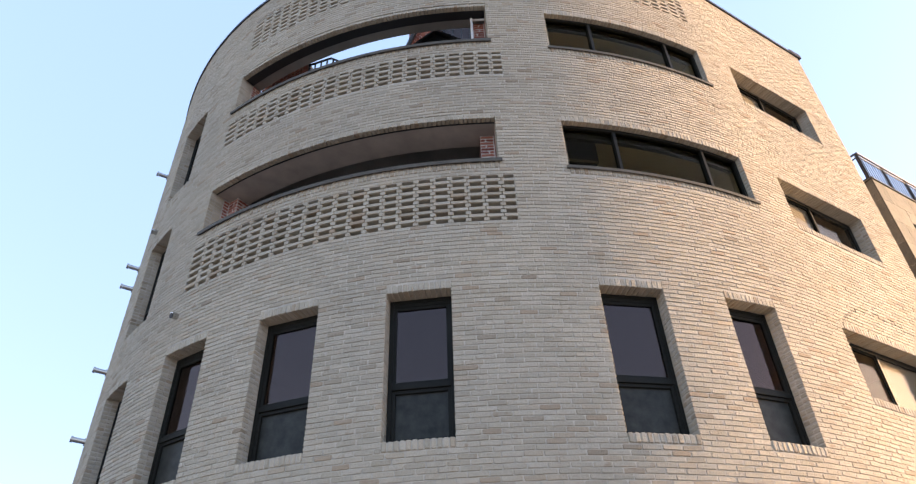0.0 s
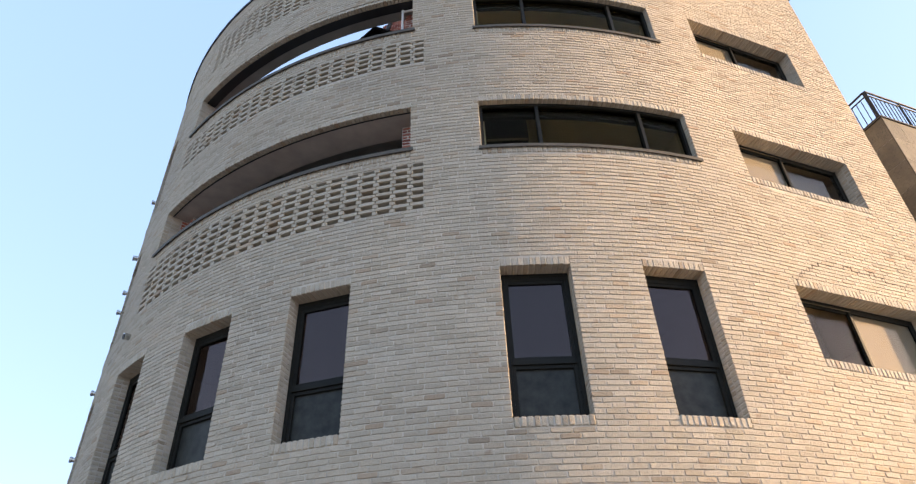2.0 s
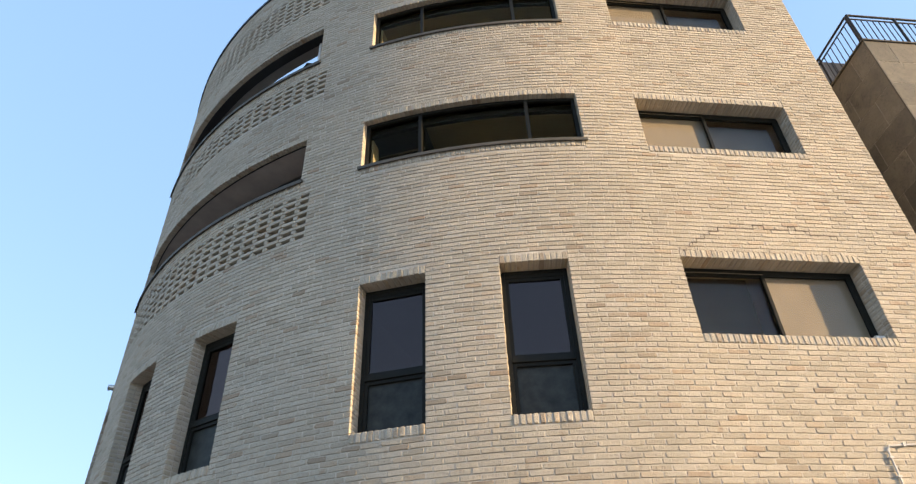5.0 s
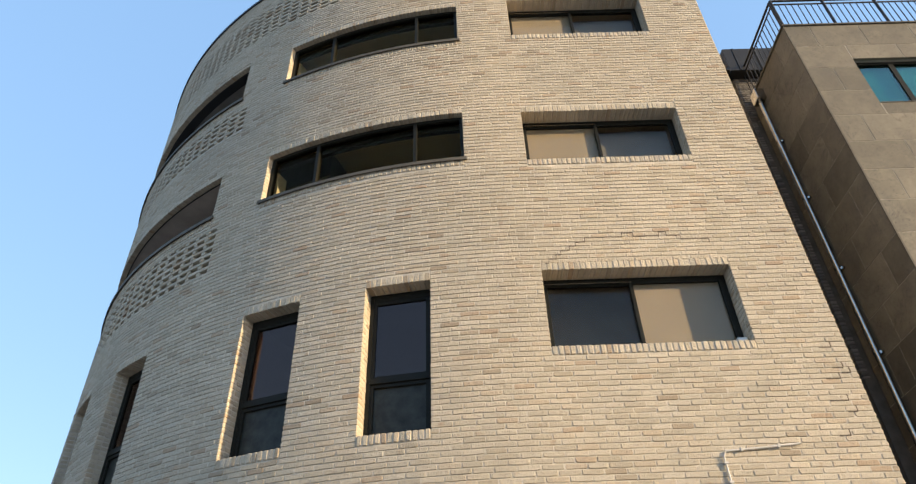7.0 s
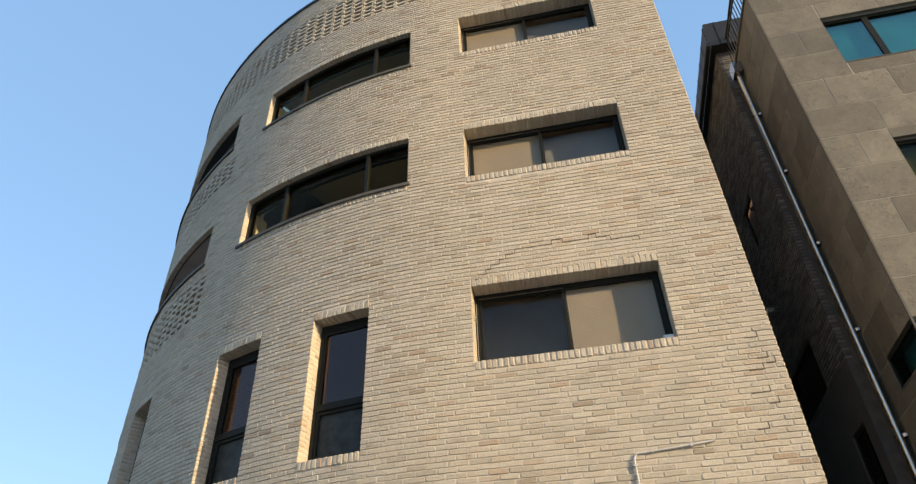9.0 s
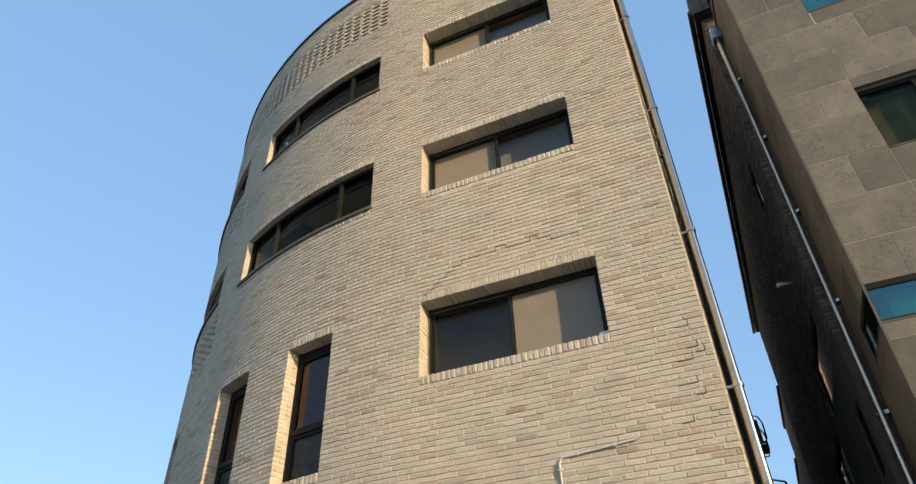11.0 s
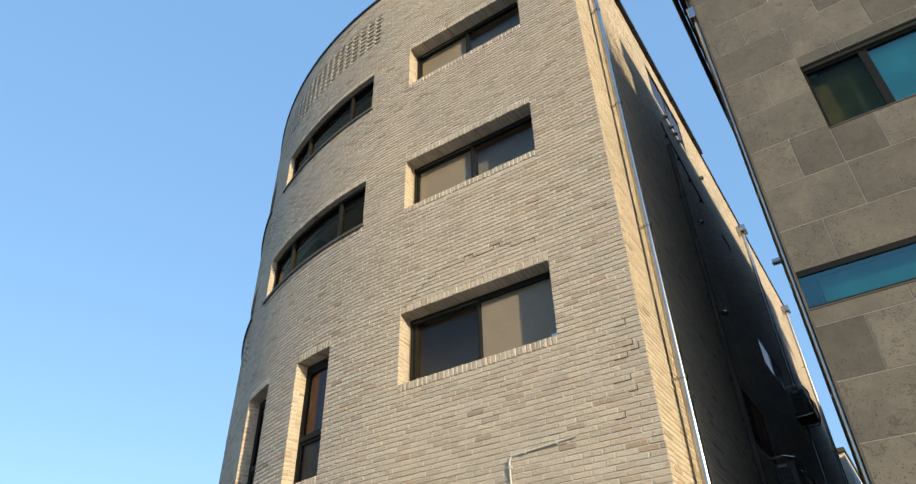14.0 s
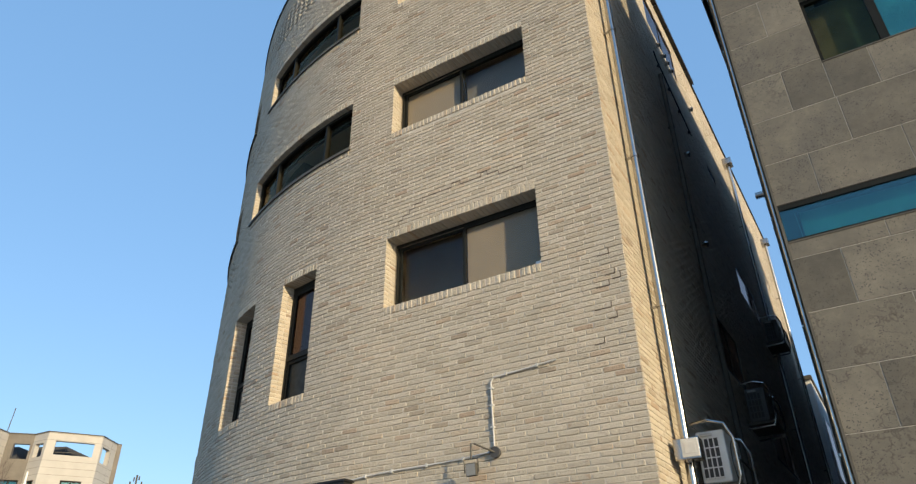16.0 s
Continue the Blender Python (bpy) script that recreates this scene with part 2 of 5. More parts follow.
class Build:
    """Collects boxes, tubes and bricks of one part."""

    def __init__(self):
        self.v, self.f = [], []

    def box(self, a, b, m=None):
        """Axis-aligned box from corner a to corner b, moved by m."""
        i = len(self.v)
        for x in (a[0], b[0]):
            for y in (a[1], b[1]):
                for z in (a[2], b[2]):
                    p = Vector((x, y, z))
                    self.v.append(m @ p if m is not None else p)
        self.f += [tuple(i + k for k in q) for q in ((0, 1, 3, 2), (4, 6, 7, 5), (0, 4, 5, 1), (2, 3, 7, 6), (0, 2, 6, 4), (1, 5, 7, 3))]
        return self

    def bevel_box(self, a, b, c, m=None):
        """Box with its twelve edges cut by c."""
        bm = bmesh.new()
        bmesh.ops.create_cube(bm, size=1)
        for v in bm.verts:
            v.co = Vector([(a[k] + b[k]) / 2 + v.co[k] * (b[k] - a[k]) for k in range(3)])
        bmesh.ops.bevel(bm, geom=bm.edges[:], offset=c, segments=2, affect="EDGES", profile=0.5)
        i = len(self.v)
        bm.verts.index_update()
        for v in bm.verts:
            self.v.append(m @ v.co if m is not None else v.co.copy())
        self.f += [tuple(i + v.index for v in q.verts) for q in bm.faces]
        bm.free()
        return self

    def pbox(self, fn, u0, u1, z0, z1, d0, d1, step=0.3):
        """Box along a wall, following its curve."""
        n = max(1, int(math.ceil(abs(u1 - u0) / step)))
        i = len(self.v)
        for k in range(n + 1):
            u = u0 + (u1 - u0) * k / n
            for z, d in ((z0, d0), (z1, d0), (z1, d1), (z0, d1)):
                self.v.append(fn(u, z, d))
        for k in range(n):
            o = i + 4 * k
            for q in range(4):
                r = (q + 1) % 4
                self.f.append((o + q, o + 4 + q, o + 4 + r, o + r))
        self.f += [(i, i + 1, i + 2, i + 3), (i + 4 * n + 3, i + 4 * n + 2, i + 4 * n + 1, i + 4 * n)]
        return self

    def brick(self, fn, u0, u1, z0, z1, d0=0.0, d1=0.1, c=0.0052):
        """A tumbled brick: chipped corners, wavy arrises and a face that leans a little."""
        i = len(self.v)
        j = lambda s: random.uniform(-s, s)
        w, h = u1 - u0, z1 - z0
        c = min(c, w / 5, h / 5)
        um, zm = u0 + w * random.uniform(0.38, 0.62), (z0 + z1) / 2
        cut = [min(random.uniform(0.005, 0.017), w / 4, h / 3) for _ in range(8)]
        tilt, lean, nod = j(0.0022), j(0.0016), j(0.0011)
        outline = ((u0 + cut[0], z0, 0.5, 1), (um, z0, 0, 1), (u1 - cut[1], z0, -0.5, 1), (u1, z0 + cut[2], -1, 0.5), (u1, z1 - cut[3], -1, -0.5),
                   (u1 - cut[4], z1, -0.5, -1), (um, z1, 0, -1), (u0 + cut[5], z1, 0.5, -1), (u0, z1 - cut[6], 1, -0.5), (u0, z0 + cut[7], 1, 0.5))
        d0 += j(0.0016)
        edge = []
        for u, z, su, sz in outline:
            edge.append((u + j(0.0018), z + j(0.0026) + tilt * (u - um) / w * 2, su, sz))
        for u, z, su, sz in edge:
            k = c * random.uniform(0.7, 1.5)
            self.v.append(fn(u + su * k, z + sz * k, d0 + lean * (u - um) / w * 2 + nod * (z - zm) / h * 2 + j(0.0005)))
        for u, z, su, sz in edge:
            self.v.append(fn(u, z, d0 + c * 1.35))
        for u, z, su, sz in outline:
            self.v.append(fn(u, z, d1))
        n = len(outline)
        self.f.append(tuple(range(i, i + n)))
        for a in (0, n):
            for q in range(n):
                r = (q + 1) % n
                self.f.append((i + a + q, i + a + n + q, i + a + n + r, i + a + r))
        self.f.append(tuple(range(i + 3 * n - 1, i + 2 * n - 1, -1)))
        return self

    def plug(self, fn, u0, u1, z0, z1, d0, d1=0.02):
        """Mortar pressed into one upright joint."""
        i = len(self.v)
        self.v += [fn(u, z, d) for d in (d0, d1) for u, z in ((u0, z0), (u1, z0), (u1, z1), (u0, z1))]
        self.f += [(i, i + 1, i + 2, i + 3), (i, i + 4, i + 5, i + 1), (i + 1, i + 5, i + 6, i + 2), (i + 2, i + 6, i + 7, i + 3), (i + 3, i + 7, i + 4, i)]
        return self

    def slab(self, fn, u0, u1, z0, z1, d0, d1=0.05, c=0.003):
        """A flat slab with a cut arris."""
        i = len(self.v)
        for e, d in ((c, d0), (0.0, d0 + c), (0.0, d1)):
            for u, z in ((u0 + e, z0 + e), (u1 - e, z0 + e), (u1 - e, z1 - e), (u0 + e, z1 - e)):
                self.v.append(fn(u, z, d))
        self.f.append((i, i + 1, i + 2, i + 3))
        for a in (0, 4):
            for q in range(4):
                r = (q + 1) % 4
                self.f.append((i + a + q, i + a + 4 + q, i + a + 4 + r, i + a + r))
        self.f.append((i + 11, i + 10, i + 9, i + 8))
        return self

    def tube(self, pts, r, n=10, caps=True):
        pts = [Vector(p) for p in pts]
        i = len(self.v)
        up = None
        for k, p in enumerate(pts):
            d = (pts[min(k + 1, len(pts) - 1)] - pts[max(k - 1, 0)]).normalized()
            if up is None:
                up = d.orthogonal().normalized()
            up = (up - d * up.dot(d)).normalized()
            w = d.cross(up)
            for q in range(n):
                a = 2 * math.pi * q / n
                self.v.append(p + (up * math.cos(a) + w * math.sin(a)) * r)
        for k in range(len(pts) - 1):
            for q in range(n):
                o = i + k * n
                self.f.append((o + q, o + (q + 1) % n, o + n + (q + 1) % n, o + n + q))
        if caps:
            self.f.append(tuple(i + q for q in range(n))[::-1])
            self.f.append(tuple(i + (len(pts) - 1) * n + q for q in range(n)))
        return self

    def obj(self, name, mat, parent=None, label="", kind="", smooth=False):
        ob = add_mesh(name, self.v, self.f, mat, parent, label, kind)
        if smooth:
            for p in ob.data.polygons:
                p.use_smooth = True
        return ob


def wall_sheet(fn, u0, u1, z0, z1, holes, d0, d1, step=0.35):
    """A wall with thickness and rectangular holes that go through it."""
    us = sorted({u0, u1, *[min(max(h[k], u0), u1) for h in holes for k in (0, 1)]})
    zs = sorted({z0, z1, *[min(max(h[k], z0), z1) for h in holes for k in (2, 3)]})
    fine = []
    for a, b in zip(us, us[1:]):
        n = max(1, int(math.ceil((b - a) / step)))
        fine += [a + (b - a) * k / n for k in range(n)]
    us = fine + [us[-1]]
    solid = lambda i, k: 0 <= i < len(us) - 1 and 0 <= k < len(zs) - 1 and not any(
        h[0] - 1e-6 < (us[i] + us[i + 1]) / 2 < h[1] + 1e-6 and h[2] < (zs[k] + zs[k + 1]) / 2 < h[3] for h in holes)
    b = Build()
    idx = {}

    def vert(i, k, s):
        if (i, k, s) not in idx:
            idx[i, k, s] = len(b.v)
            b.v.append(fn(us[i], zs[k], d1 if s else d0))
        return idx[i, k, s]

    for i in range(len(us) - 1):
        for k in range(len(zs) - 1):
            if not solid(i, k):
                continue
            b.f.append((vert(i, k, 0), vert(i + 1, k, 0), vert(i + 1, k + 1, 0), vert(i, k + 1, 0)))
            b.f.append((vert(i, k, 1), vert(i, k + 1, 1), vert(i + 1, k + 1, 1), vert(i + 1, k, 1)))
            if not solid(i - 1, k):
                b.f.append((vert(i, k, 0), vert(i, k + 1, 0), vert(i, k + 1, 1), vert(i, k, 1)))
            if not solid(i + 1, k):
                b.f.append((vert(i + 1, k, 0), vert(i + 1, k, 1), vert(i + 1, k + 1, 1), vert(i + 1, k + 1, 0)))
            if not solid(i, k - 1):
                b.f.append((vert(i, k, 0), vert(i, k, 1), vert(i + 1, k, 1), vert(i + 1, k, 0)))
            if not solid(i, k + 1):
                b.f.append((vert(i, k + 1, 0), vert(i + 1, k + 1, 0), vert(i + 1, k + 1, 1), vert(i, k + 1, 1)))
    return b


COURSE, LENGTH, JOINT = 0.0667, 0.24, 0.009


def lay_bricks(b, fn, u0, u1, z0, z1, blocked, seed, skip=None, fill=None, gap=0.0095):
    """Courses of running bond between u0 and u1, cut round the blocked rectangles."""
    rg = random.Random(seed)
    n0, n1 = int(math.floor((z0 - ZREF) / COURSE)), int(math.ceil((z1 - ZREF) / COURSE))
    for k in range(n0, n1):
        a, c = ZREF + k * COURSE, ZREF + (k + 1) * COURSE
        a, c = max(a, z0), min(c, z1)
        if c - a < 0.02:
            continue
        cuts = sorted((h[0], h[1]) for h in blocked if h[2] < (a + c) / 2 < h[3])
        spans, at = [], u0
        for h in cuts:
            if h[0] > at:
                spans.append((at, h[0]))
            at = max(at, h[1])
        if at < u1:
            spans.append((at, u1))
        off = (0.5 if k % 2 else 0.0) * LENGTH + rg.uniform(-0.035, 0.035)
        for (s, e) in spans:
            first = math.floor((s - off) / LENGTH)
            edges = [s]
            x = off + (first + 1) * LENGTH
            while x < e:
                edges.append(x + rg.uniform(-0.014, 0.014))
                x += LENGTH
            edges.append(e)
            if len(edges) > 2 and edges[1] - edges[0] < 0.07:
                del edges[1]
            if len(edges) > 2 and edges[-1] - edges[-2] < 0.07:
                del edges[-2]
            for p, q in zip(edges, edges[1:]):
                if q - p < 0.02:
                    continue
                lo = p + (0.0 if p == s and s > u0 else gap / 2)
                hi = q - (0.0 if q == e and e < u1 else gap / 2)
                if fill and q < e:
                    fill.plug(fn, q - 0.010, q + 0.010, a + 0.003, c - 0.003, rg.uniform(0.003, 0.009))
                if skip and skip(p, q, a, c):
                    skip.taken.append((lo, hi, a + gap / 2, c - gap / 2))
                    continue
                b.brick(fn, lo, hi, a + gap / 2, c - gap / 2, rg.uniform(-0.0015, 0.001))


def part(name, b, mat, parent, label="", smooth=False):
    """Links a Build as one mesh under a thing or under a part."""
    return b.obj(name, mat, parent, label, smooth=smooth)


def ring(w, h, t, d, m, x0=0.0, z0=0.0):
    """Four bars of a frame, t wide and d deep, standing in the plane of m."""
    b = Build()
    b.bevel_box((x0, 0, z0), (x0 + t, d, z0 + h), 0.004, m)
    b.bevel_box((x0 + w - t, 0, z0), (x0 + w, d, z0 + h), 0.004, m)
    b.bevel_box((x0 + t, 0.001, z0), (x0 + w - t, d - 0.001, z0 + t), 0.004, m)
    b.bevel_box((x0 + t, 0.001, z0 + h - t), (x0 + w - t, d - 0.001, z0 + h), 0.004, m)
    return b


def pane(name, a, b, mat, parent, m=None, label=""):
    g = part(name, Build().box(a, b, m), mat, parent, label)
    g.visible_shadow = False
    return g


# ---- the round-fronted brick building ----
XT, RAD, Y0, CORNER, TOP, ZREF = 9.06, 9.2, 4.785, 12.745, 15.17, 4.575
YC, BEND, RAD2 = Y0 + RAD, radians(40.0), 8.0
CX2, CY2 = XT - (RAD - RAD2) * math.sin(BEND), YC - (RAD - RAD2) * math.cos(BEND)


def front(u, z, d):
    """Along the front: u runs from the start of the curve, positive on the flat part; d goes into the building."""
    if u >= 0:
        return Vector((XT + u, Y0 + d, z))
    a = -u / RAD
    if a <= BEND:
        return Vector((XT - (RAD - d) * math.sin(a), YC - (RAD - d) * math.cos(a), z))
    a = BEND + (-u - BEND * RAD) / RAD2
    return Vector((CX2 - (RAD2 - d) * math.sin(a), CY2 - (RAD2 - d) * math.cos(a), z))


def side(v, z, d):
    """Along the side wall that faces the neighbour; v runs back from the corner."""
    return Vector((CORNER + 0.006 * v - d, Y0 + v, z))


U_END, U_LEFT, DEEP = CORNER - XT, -14.6, 0.25
HEAD, SILLH = 0.122, 0.128
# openings: kind, u0, u1, sill, upper edge of the head course
TALL = [(-2.04, -1.19), (-3.86, -2.98), (-6.64, -5.79), (-8.50, -7.59), (-10.35, -9.45), (-12.36, -11.44)]
OPEN = [("tall", a, b, 4.575, 6.685) for a, b in TALL]
OPEN += [("slide", 0.24, 2.645, z0, z1) for z0, z1 in ((5.507, 6.73), (8.60, 9.75), (11.63, 12.80))]
OPEN += [("ribbon", -3.97, -0.675, 8.67, 9.80), ("ribbon", -3.93, -0.69, 11.55, 12.69)]
OPEN += [("balcony", -10.22, -5.02, 8.77, 9.80), ("balcony", -10.15, -5.01, 11.68, 12.83)]
OPEN += [("slit", -12.35, -11.40, 7.62, 9.70), ("slit", -12.25, -11.27, 10.62, 12.72)]
LATTICE = [(-10.30, -4.82, 7.64, 7), (-10.22, -4.81, 10.80, 5), (-10.12, -0.60, 13.56, 8)]
head_of = lambda kind: 0.115 if kind == "ribbon" else 0.075 if kind == "balcony" else HEAD
sill_of = lambda kind: 0.13 if kind in ("ribbon", "balcony") else SILLH
holes, blocked = [], []
for kind, a, b, z0, z1 in OPEN:
    holes.append((a - 0.006, b + 0.006, z0 - 0.012, z1 - head_of(kind) + (0.22 if kind == "balcony" else 0.012)))
    blocked.append((a, b, z0 - sill_of(kind), z1))
for a, b, z0, n in LATTICE:
    blocked.append((a, b, z0, z0 + (2 * n - 1) * COURSE))
    holes.append((a + 0.004, b - 0.004, z0 + 0.004, z0 + (2 * n - 1) * COURSE - 0.004))

front_wall = empty("wall_front", (9, 5, 0))
tagged(front_wall, "curved facade of irregular cream bricks with recessed grey joints", "wall", kind="structure")
part("mortar", wall_sheet(front, U_LEFT, U_END - 0.008, -0.1, TOP, holes, 0.0095, DEEP + 0.06), MORTAR, front_wall)


class Near:
    """Picks the stretch of the flat wall whose bricks stand as objects of their own."""

    def __init__(self):
        self.taken = []

    def __call__(self, p, q, a, c):
        return 0.25 < p and q < 2.75 and 3.35 < a and c < 5.36 and q - p > 0.2 and len(self.taken) < 300


near = Near()
bk = Build()
fillings = Build()
lay_bricks(bk, front, U_LEFT, U_END, 0.0, TOP, blocked, 3, near, fillings)
tagged(part("joint_filling", fillings, MORTAR, front_wall), kind="stuff")
soldiers = Build()
for kind, a, b, z0, z1 in OPEN:
    hd, sl = head_of(kind), sill_of(kind)
    n = round((b - a) / 0.071)
    for k in range(n):
        p, q = a + (b - a) * k / n, a + (b - a) * (k + 1) / n
        bk.brick(front, p + 0.005, q - 0.005, z1 - hd, z1 - 0.006, random.uniform(-0.004, 0.003), {"ribbon": 0.12, "balcony": 0.10}.get(kind, DEEP))
        out = random.uniform(-0.012, -0.004) if sl > 0.1 else random.uniform(-0.004, 0.003)
        bk.brick(front, p + 0.005, q - 0.005, z0 - sl + 0.006, z0 - random.uniform(0, 0.004), out, DEEP, 0.009 if sl > 0.1 else 0.005)
        if k:
            soldiers.plug(front, p - 0.008, p + 0.008, z1 - hd + 0.004, z1 - 0.010, 0.008)
            soldiers.plug(front, p - 0.008, p + 0.008, z0 - sl + 0.010, z0 - 0.010, 0.002)
    k = math.floor((z0 - ZREF) / COURSE)
    while ZREF + k * COURSE < z1 - hd:
        lo, hi = max(z0, ZREF + k * COURSE) + JOINT / 2, min(z1 - hd, ZREF + (k + 1) * COURSE) - JOINT / 2
        if hi - lo > 0.02:
            bk.brick(front, a - 0.1, a + random.uniform(-0.004, 0.004), lo, hi, 0.111, DEEP)
            bk.brick(front, b + random.uniform(-0.004, 0.004), b + 0.1, lo, hi, 0.111, DEEP)
        k += 1
tagged(part("soldier_joint_filling", soldiers, MORTAR, front_wall), kind="stuff")
# pierced screens: every other course leaves half-brick gaps
for a, b, z0, n in LATTICE:
    cols = round((b - a) / 0.247)
    w = (b - a) / cols
    for k in range(2 * n - 1):
        lo, hi = z0 + k * COURSE + JOINT / 2, z0 + (k + 1) * COURSE - JOINT / 2
        for c in range(cols):
            p = a + c * w
            if k % 2:
                bk.brick(front, p + w * 0.22 + JOINT / 2 if c else p, p + w * 1.22 - JOINT / 2 if c < cols - 1 else p + w, lo, hi, random.uniform(-0.003, 0.003), 0.2)
            elif c:
                bk.brick(front, p + w * 0.045, p + w * 0.375, lo - 0.003, hi + 0.003, random.uniform(-0.003, 0.003), 0.2)
tagged(part("brick_courses", bk, BRICK, front_wall), kind="stuff")
# near-black sheets paint the shade seen through the screen gaps
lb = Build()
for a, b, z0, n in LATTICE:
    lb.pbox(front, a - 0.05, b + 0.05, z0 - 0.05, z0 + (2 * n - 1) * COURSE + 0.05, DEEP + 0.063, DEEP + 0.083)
part("screen_hole_shade", lb, plain("painted_hole_shade", (0.028, 0.017, 0.013), 0.9, var=0.3, scale=6), front_wall)
CRACK = plain("crack_grey", (0.12, 0.095, 0.072), 0.95, var=0.3, scale=12)
# stepped crack in the joints over the lowest wide window
cr = Build()
at = [0.30, 6.70]
for n, (du, dz) in enumerate([(0.05, 1), (0.10, 1), (0.07, 1), (0.12, 1), (0.09, 1), (0.13, 1), (0.22, 0), (0.16, 0), (0.12, 1), (0.15, -1), (0.2, 0), (0.14, 1), (0.10, -1), (0.18, -1), (0.2, 0), (0.16, -1)]):
    zz = ZREF + round((at[1] - ZREF) / COURSE) * COURSE
    cr.pbox(front, at[0], at[0] + du, zz - 0.009, zz + 0.007, -0.0032, 0.013)
    if dz:
        cr.pbox(front, at[0] + du - 0.005, at[0] + du + 0.005, min(zz, zz + dz * COURSE), max(zz, zz + dz * COURSE), -0.002, 0.013)
    at = [at[0] + du, zz + dz * COURSE]
for u, z, du in ((3.30, 4.98, 0.16), (3.42, 5.12, 0.12), (3.36, 5.38, 0.14), (3.25, 4.71, 0.2), (3.40, 4.58, 0.1), (3.5, 5.05, 0.1), (3.2, 4.31, 0.12)):
    zz = ZREF + round((z - ZREF) / COURSE) * COURSE
    cr.pbox(front, u, u + du, zz - 0.006, zz + 0.005, -0.003, 0.013)
    cr.pbox(front, u + du - 0.005, u + du + 0.006, zz, zz + COURSE, -0.003, 0.013)
part("crack", cr, CRACK, front_wall, "stepped crack running along the joints")

# roof edge
cp = Build().pbox(front, U_LEFT, U_END + 0.04, TOP + 0.002, TOP + 0.05, -0.03, 0.3)
cp.pbox(front, U_LEFT, U_END + 0.04, TOP - 0.025, TOP + 0.002, -0.03, -0.012)
tagged(cp.obj("roof_coping", BLACK_METAL), "dark metal coping along the curved roof edge", "coping", kind="structure")

# side wall towards the neighbour
side_wall = empty("wall_side", (CORNER, 10, 0))
tagged(side_wall, "long cream brick side wall over the alley", "wall", kind="structure")
SIDE_LEN, SIDE_STEP = 20.0, 9.2
SIDE_OPEN = [(4.6, 7.0, 13.45, 14.6), (9.2, 11.6, 8.55, 9.35), (4.7, 6.6, 5.45, 6.45), (8.5, 11.2, 4.6, 5.6), (8.6, 9.5, 11.75, 12.05)]
part("mortar", wall_sheet(side, 0.05, SIDE_LEN, -0.1, TOP, [(a - .006, b + .006, c - .006, d + .006) for a, b, c, d in SIDE_OPEN], 0.008, 0.26, 2.0), MORTAR, side_wall)
sb = Build()
lay_bricks(sb, side, 0.0, SIDE_LEN, 0.0, TOP, SIDE_OPEN, 5)
for a, b, z0, z1 in SIDE_OPEN:
    k = math.floor((z0 - ZREF) / COURSE)
    while ZREF + k * COURSE < z1:
        lo, hi = max(z0, ZREF + k * COURSE) + JOINT / 2, min(z1, ZREF + (k + 1) * COURSE) - JOINT / 2
        if hi - lo > 0.02:
            sb.brick(side, a - 0.1, a, lo, hi, 0.111, DEEP)
            sb.brick(side, b, b + 0.1, lo, hi, 0.111, DEEP)
        k += 1
tagged(part("brick_courses", sb, BRICK, side_wall), kind="stuff")
sc = Build().pbox(side, -0.04, SIDE_STEP, TOP + 0.002, TOP + 0.12, -0.10, 0.3, 3)
for k in range(10):
    sc.pbox(side, 0.4 + k * 0.9, 0.43 + k * 0.9, TOP - 0.05, TOP + 0.002, -0.07, -0.012)
sc.pbox(side, SIDE_STEP + 0.02, SIDE_LEN, TOP + 0.002, TOP + 0.07, -0.04, 0.3, 3)
tagged(sc.obj("side_coping", BLACK_METAL), "dark metal coping along the side roof edge", "coping", kind="structure")
bw = Build().pbox(side, SIDE_LEN, SIDE_LEN + 0.2, 0, TOP, 0.0, 12.0, 2.0).obj("wall_back", BRICK)
tagged(bw, "plain brick back wall of the building", "wall", kind="structure")

# flat roof over the rooms and a rear wall, added unseen to block sun
rs = Build().pbox(front, -4.45, U_END - 0.3, 14.5, 14.7, DEEP + 0.065, 5.6).obj("roof_slab", CONCRETE)
tagged(rs, "unseen flat concrete roof slab added behind the brick parapet to block sun", "roof", kind="structure")
rs = Build().box((4.6, 10.42, 14.48), (CORNER - 0.3, Y0 + SIDE_LEN, 14.68)).obj("roof_slab", CONCRETE)
tagged(rs, "unseen flat concrete roof slab added over the rear of the building", "roof", kind="structure")
lw = Build().box((4.4, 10.42, 0), (4.6, Y0 + SIDE_LEN, 14.9)).obj("wall_rear_left", CONCRETE)
tagged(lw, "unseen plain concrete side wall added at the rear of the building", "wall", kind="structure")

# floors, inner walls
for z, u0 in ((3.55, U_LEFT), (6.98, U_LEFT), (10.02, U_LEFT), (12.98, -4.6)):
    fl = Build().pbox(front, u0 + 0.3, U_END - 0.3, z, z + 0.2, DEEP + 0.065, 5.5)
    tagged(fl.obj("floor", ROOM), "pale floor slab and ceiling inside the brick building", "floor", kind="structure")
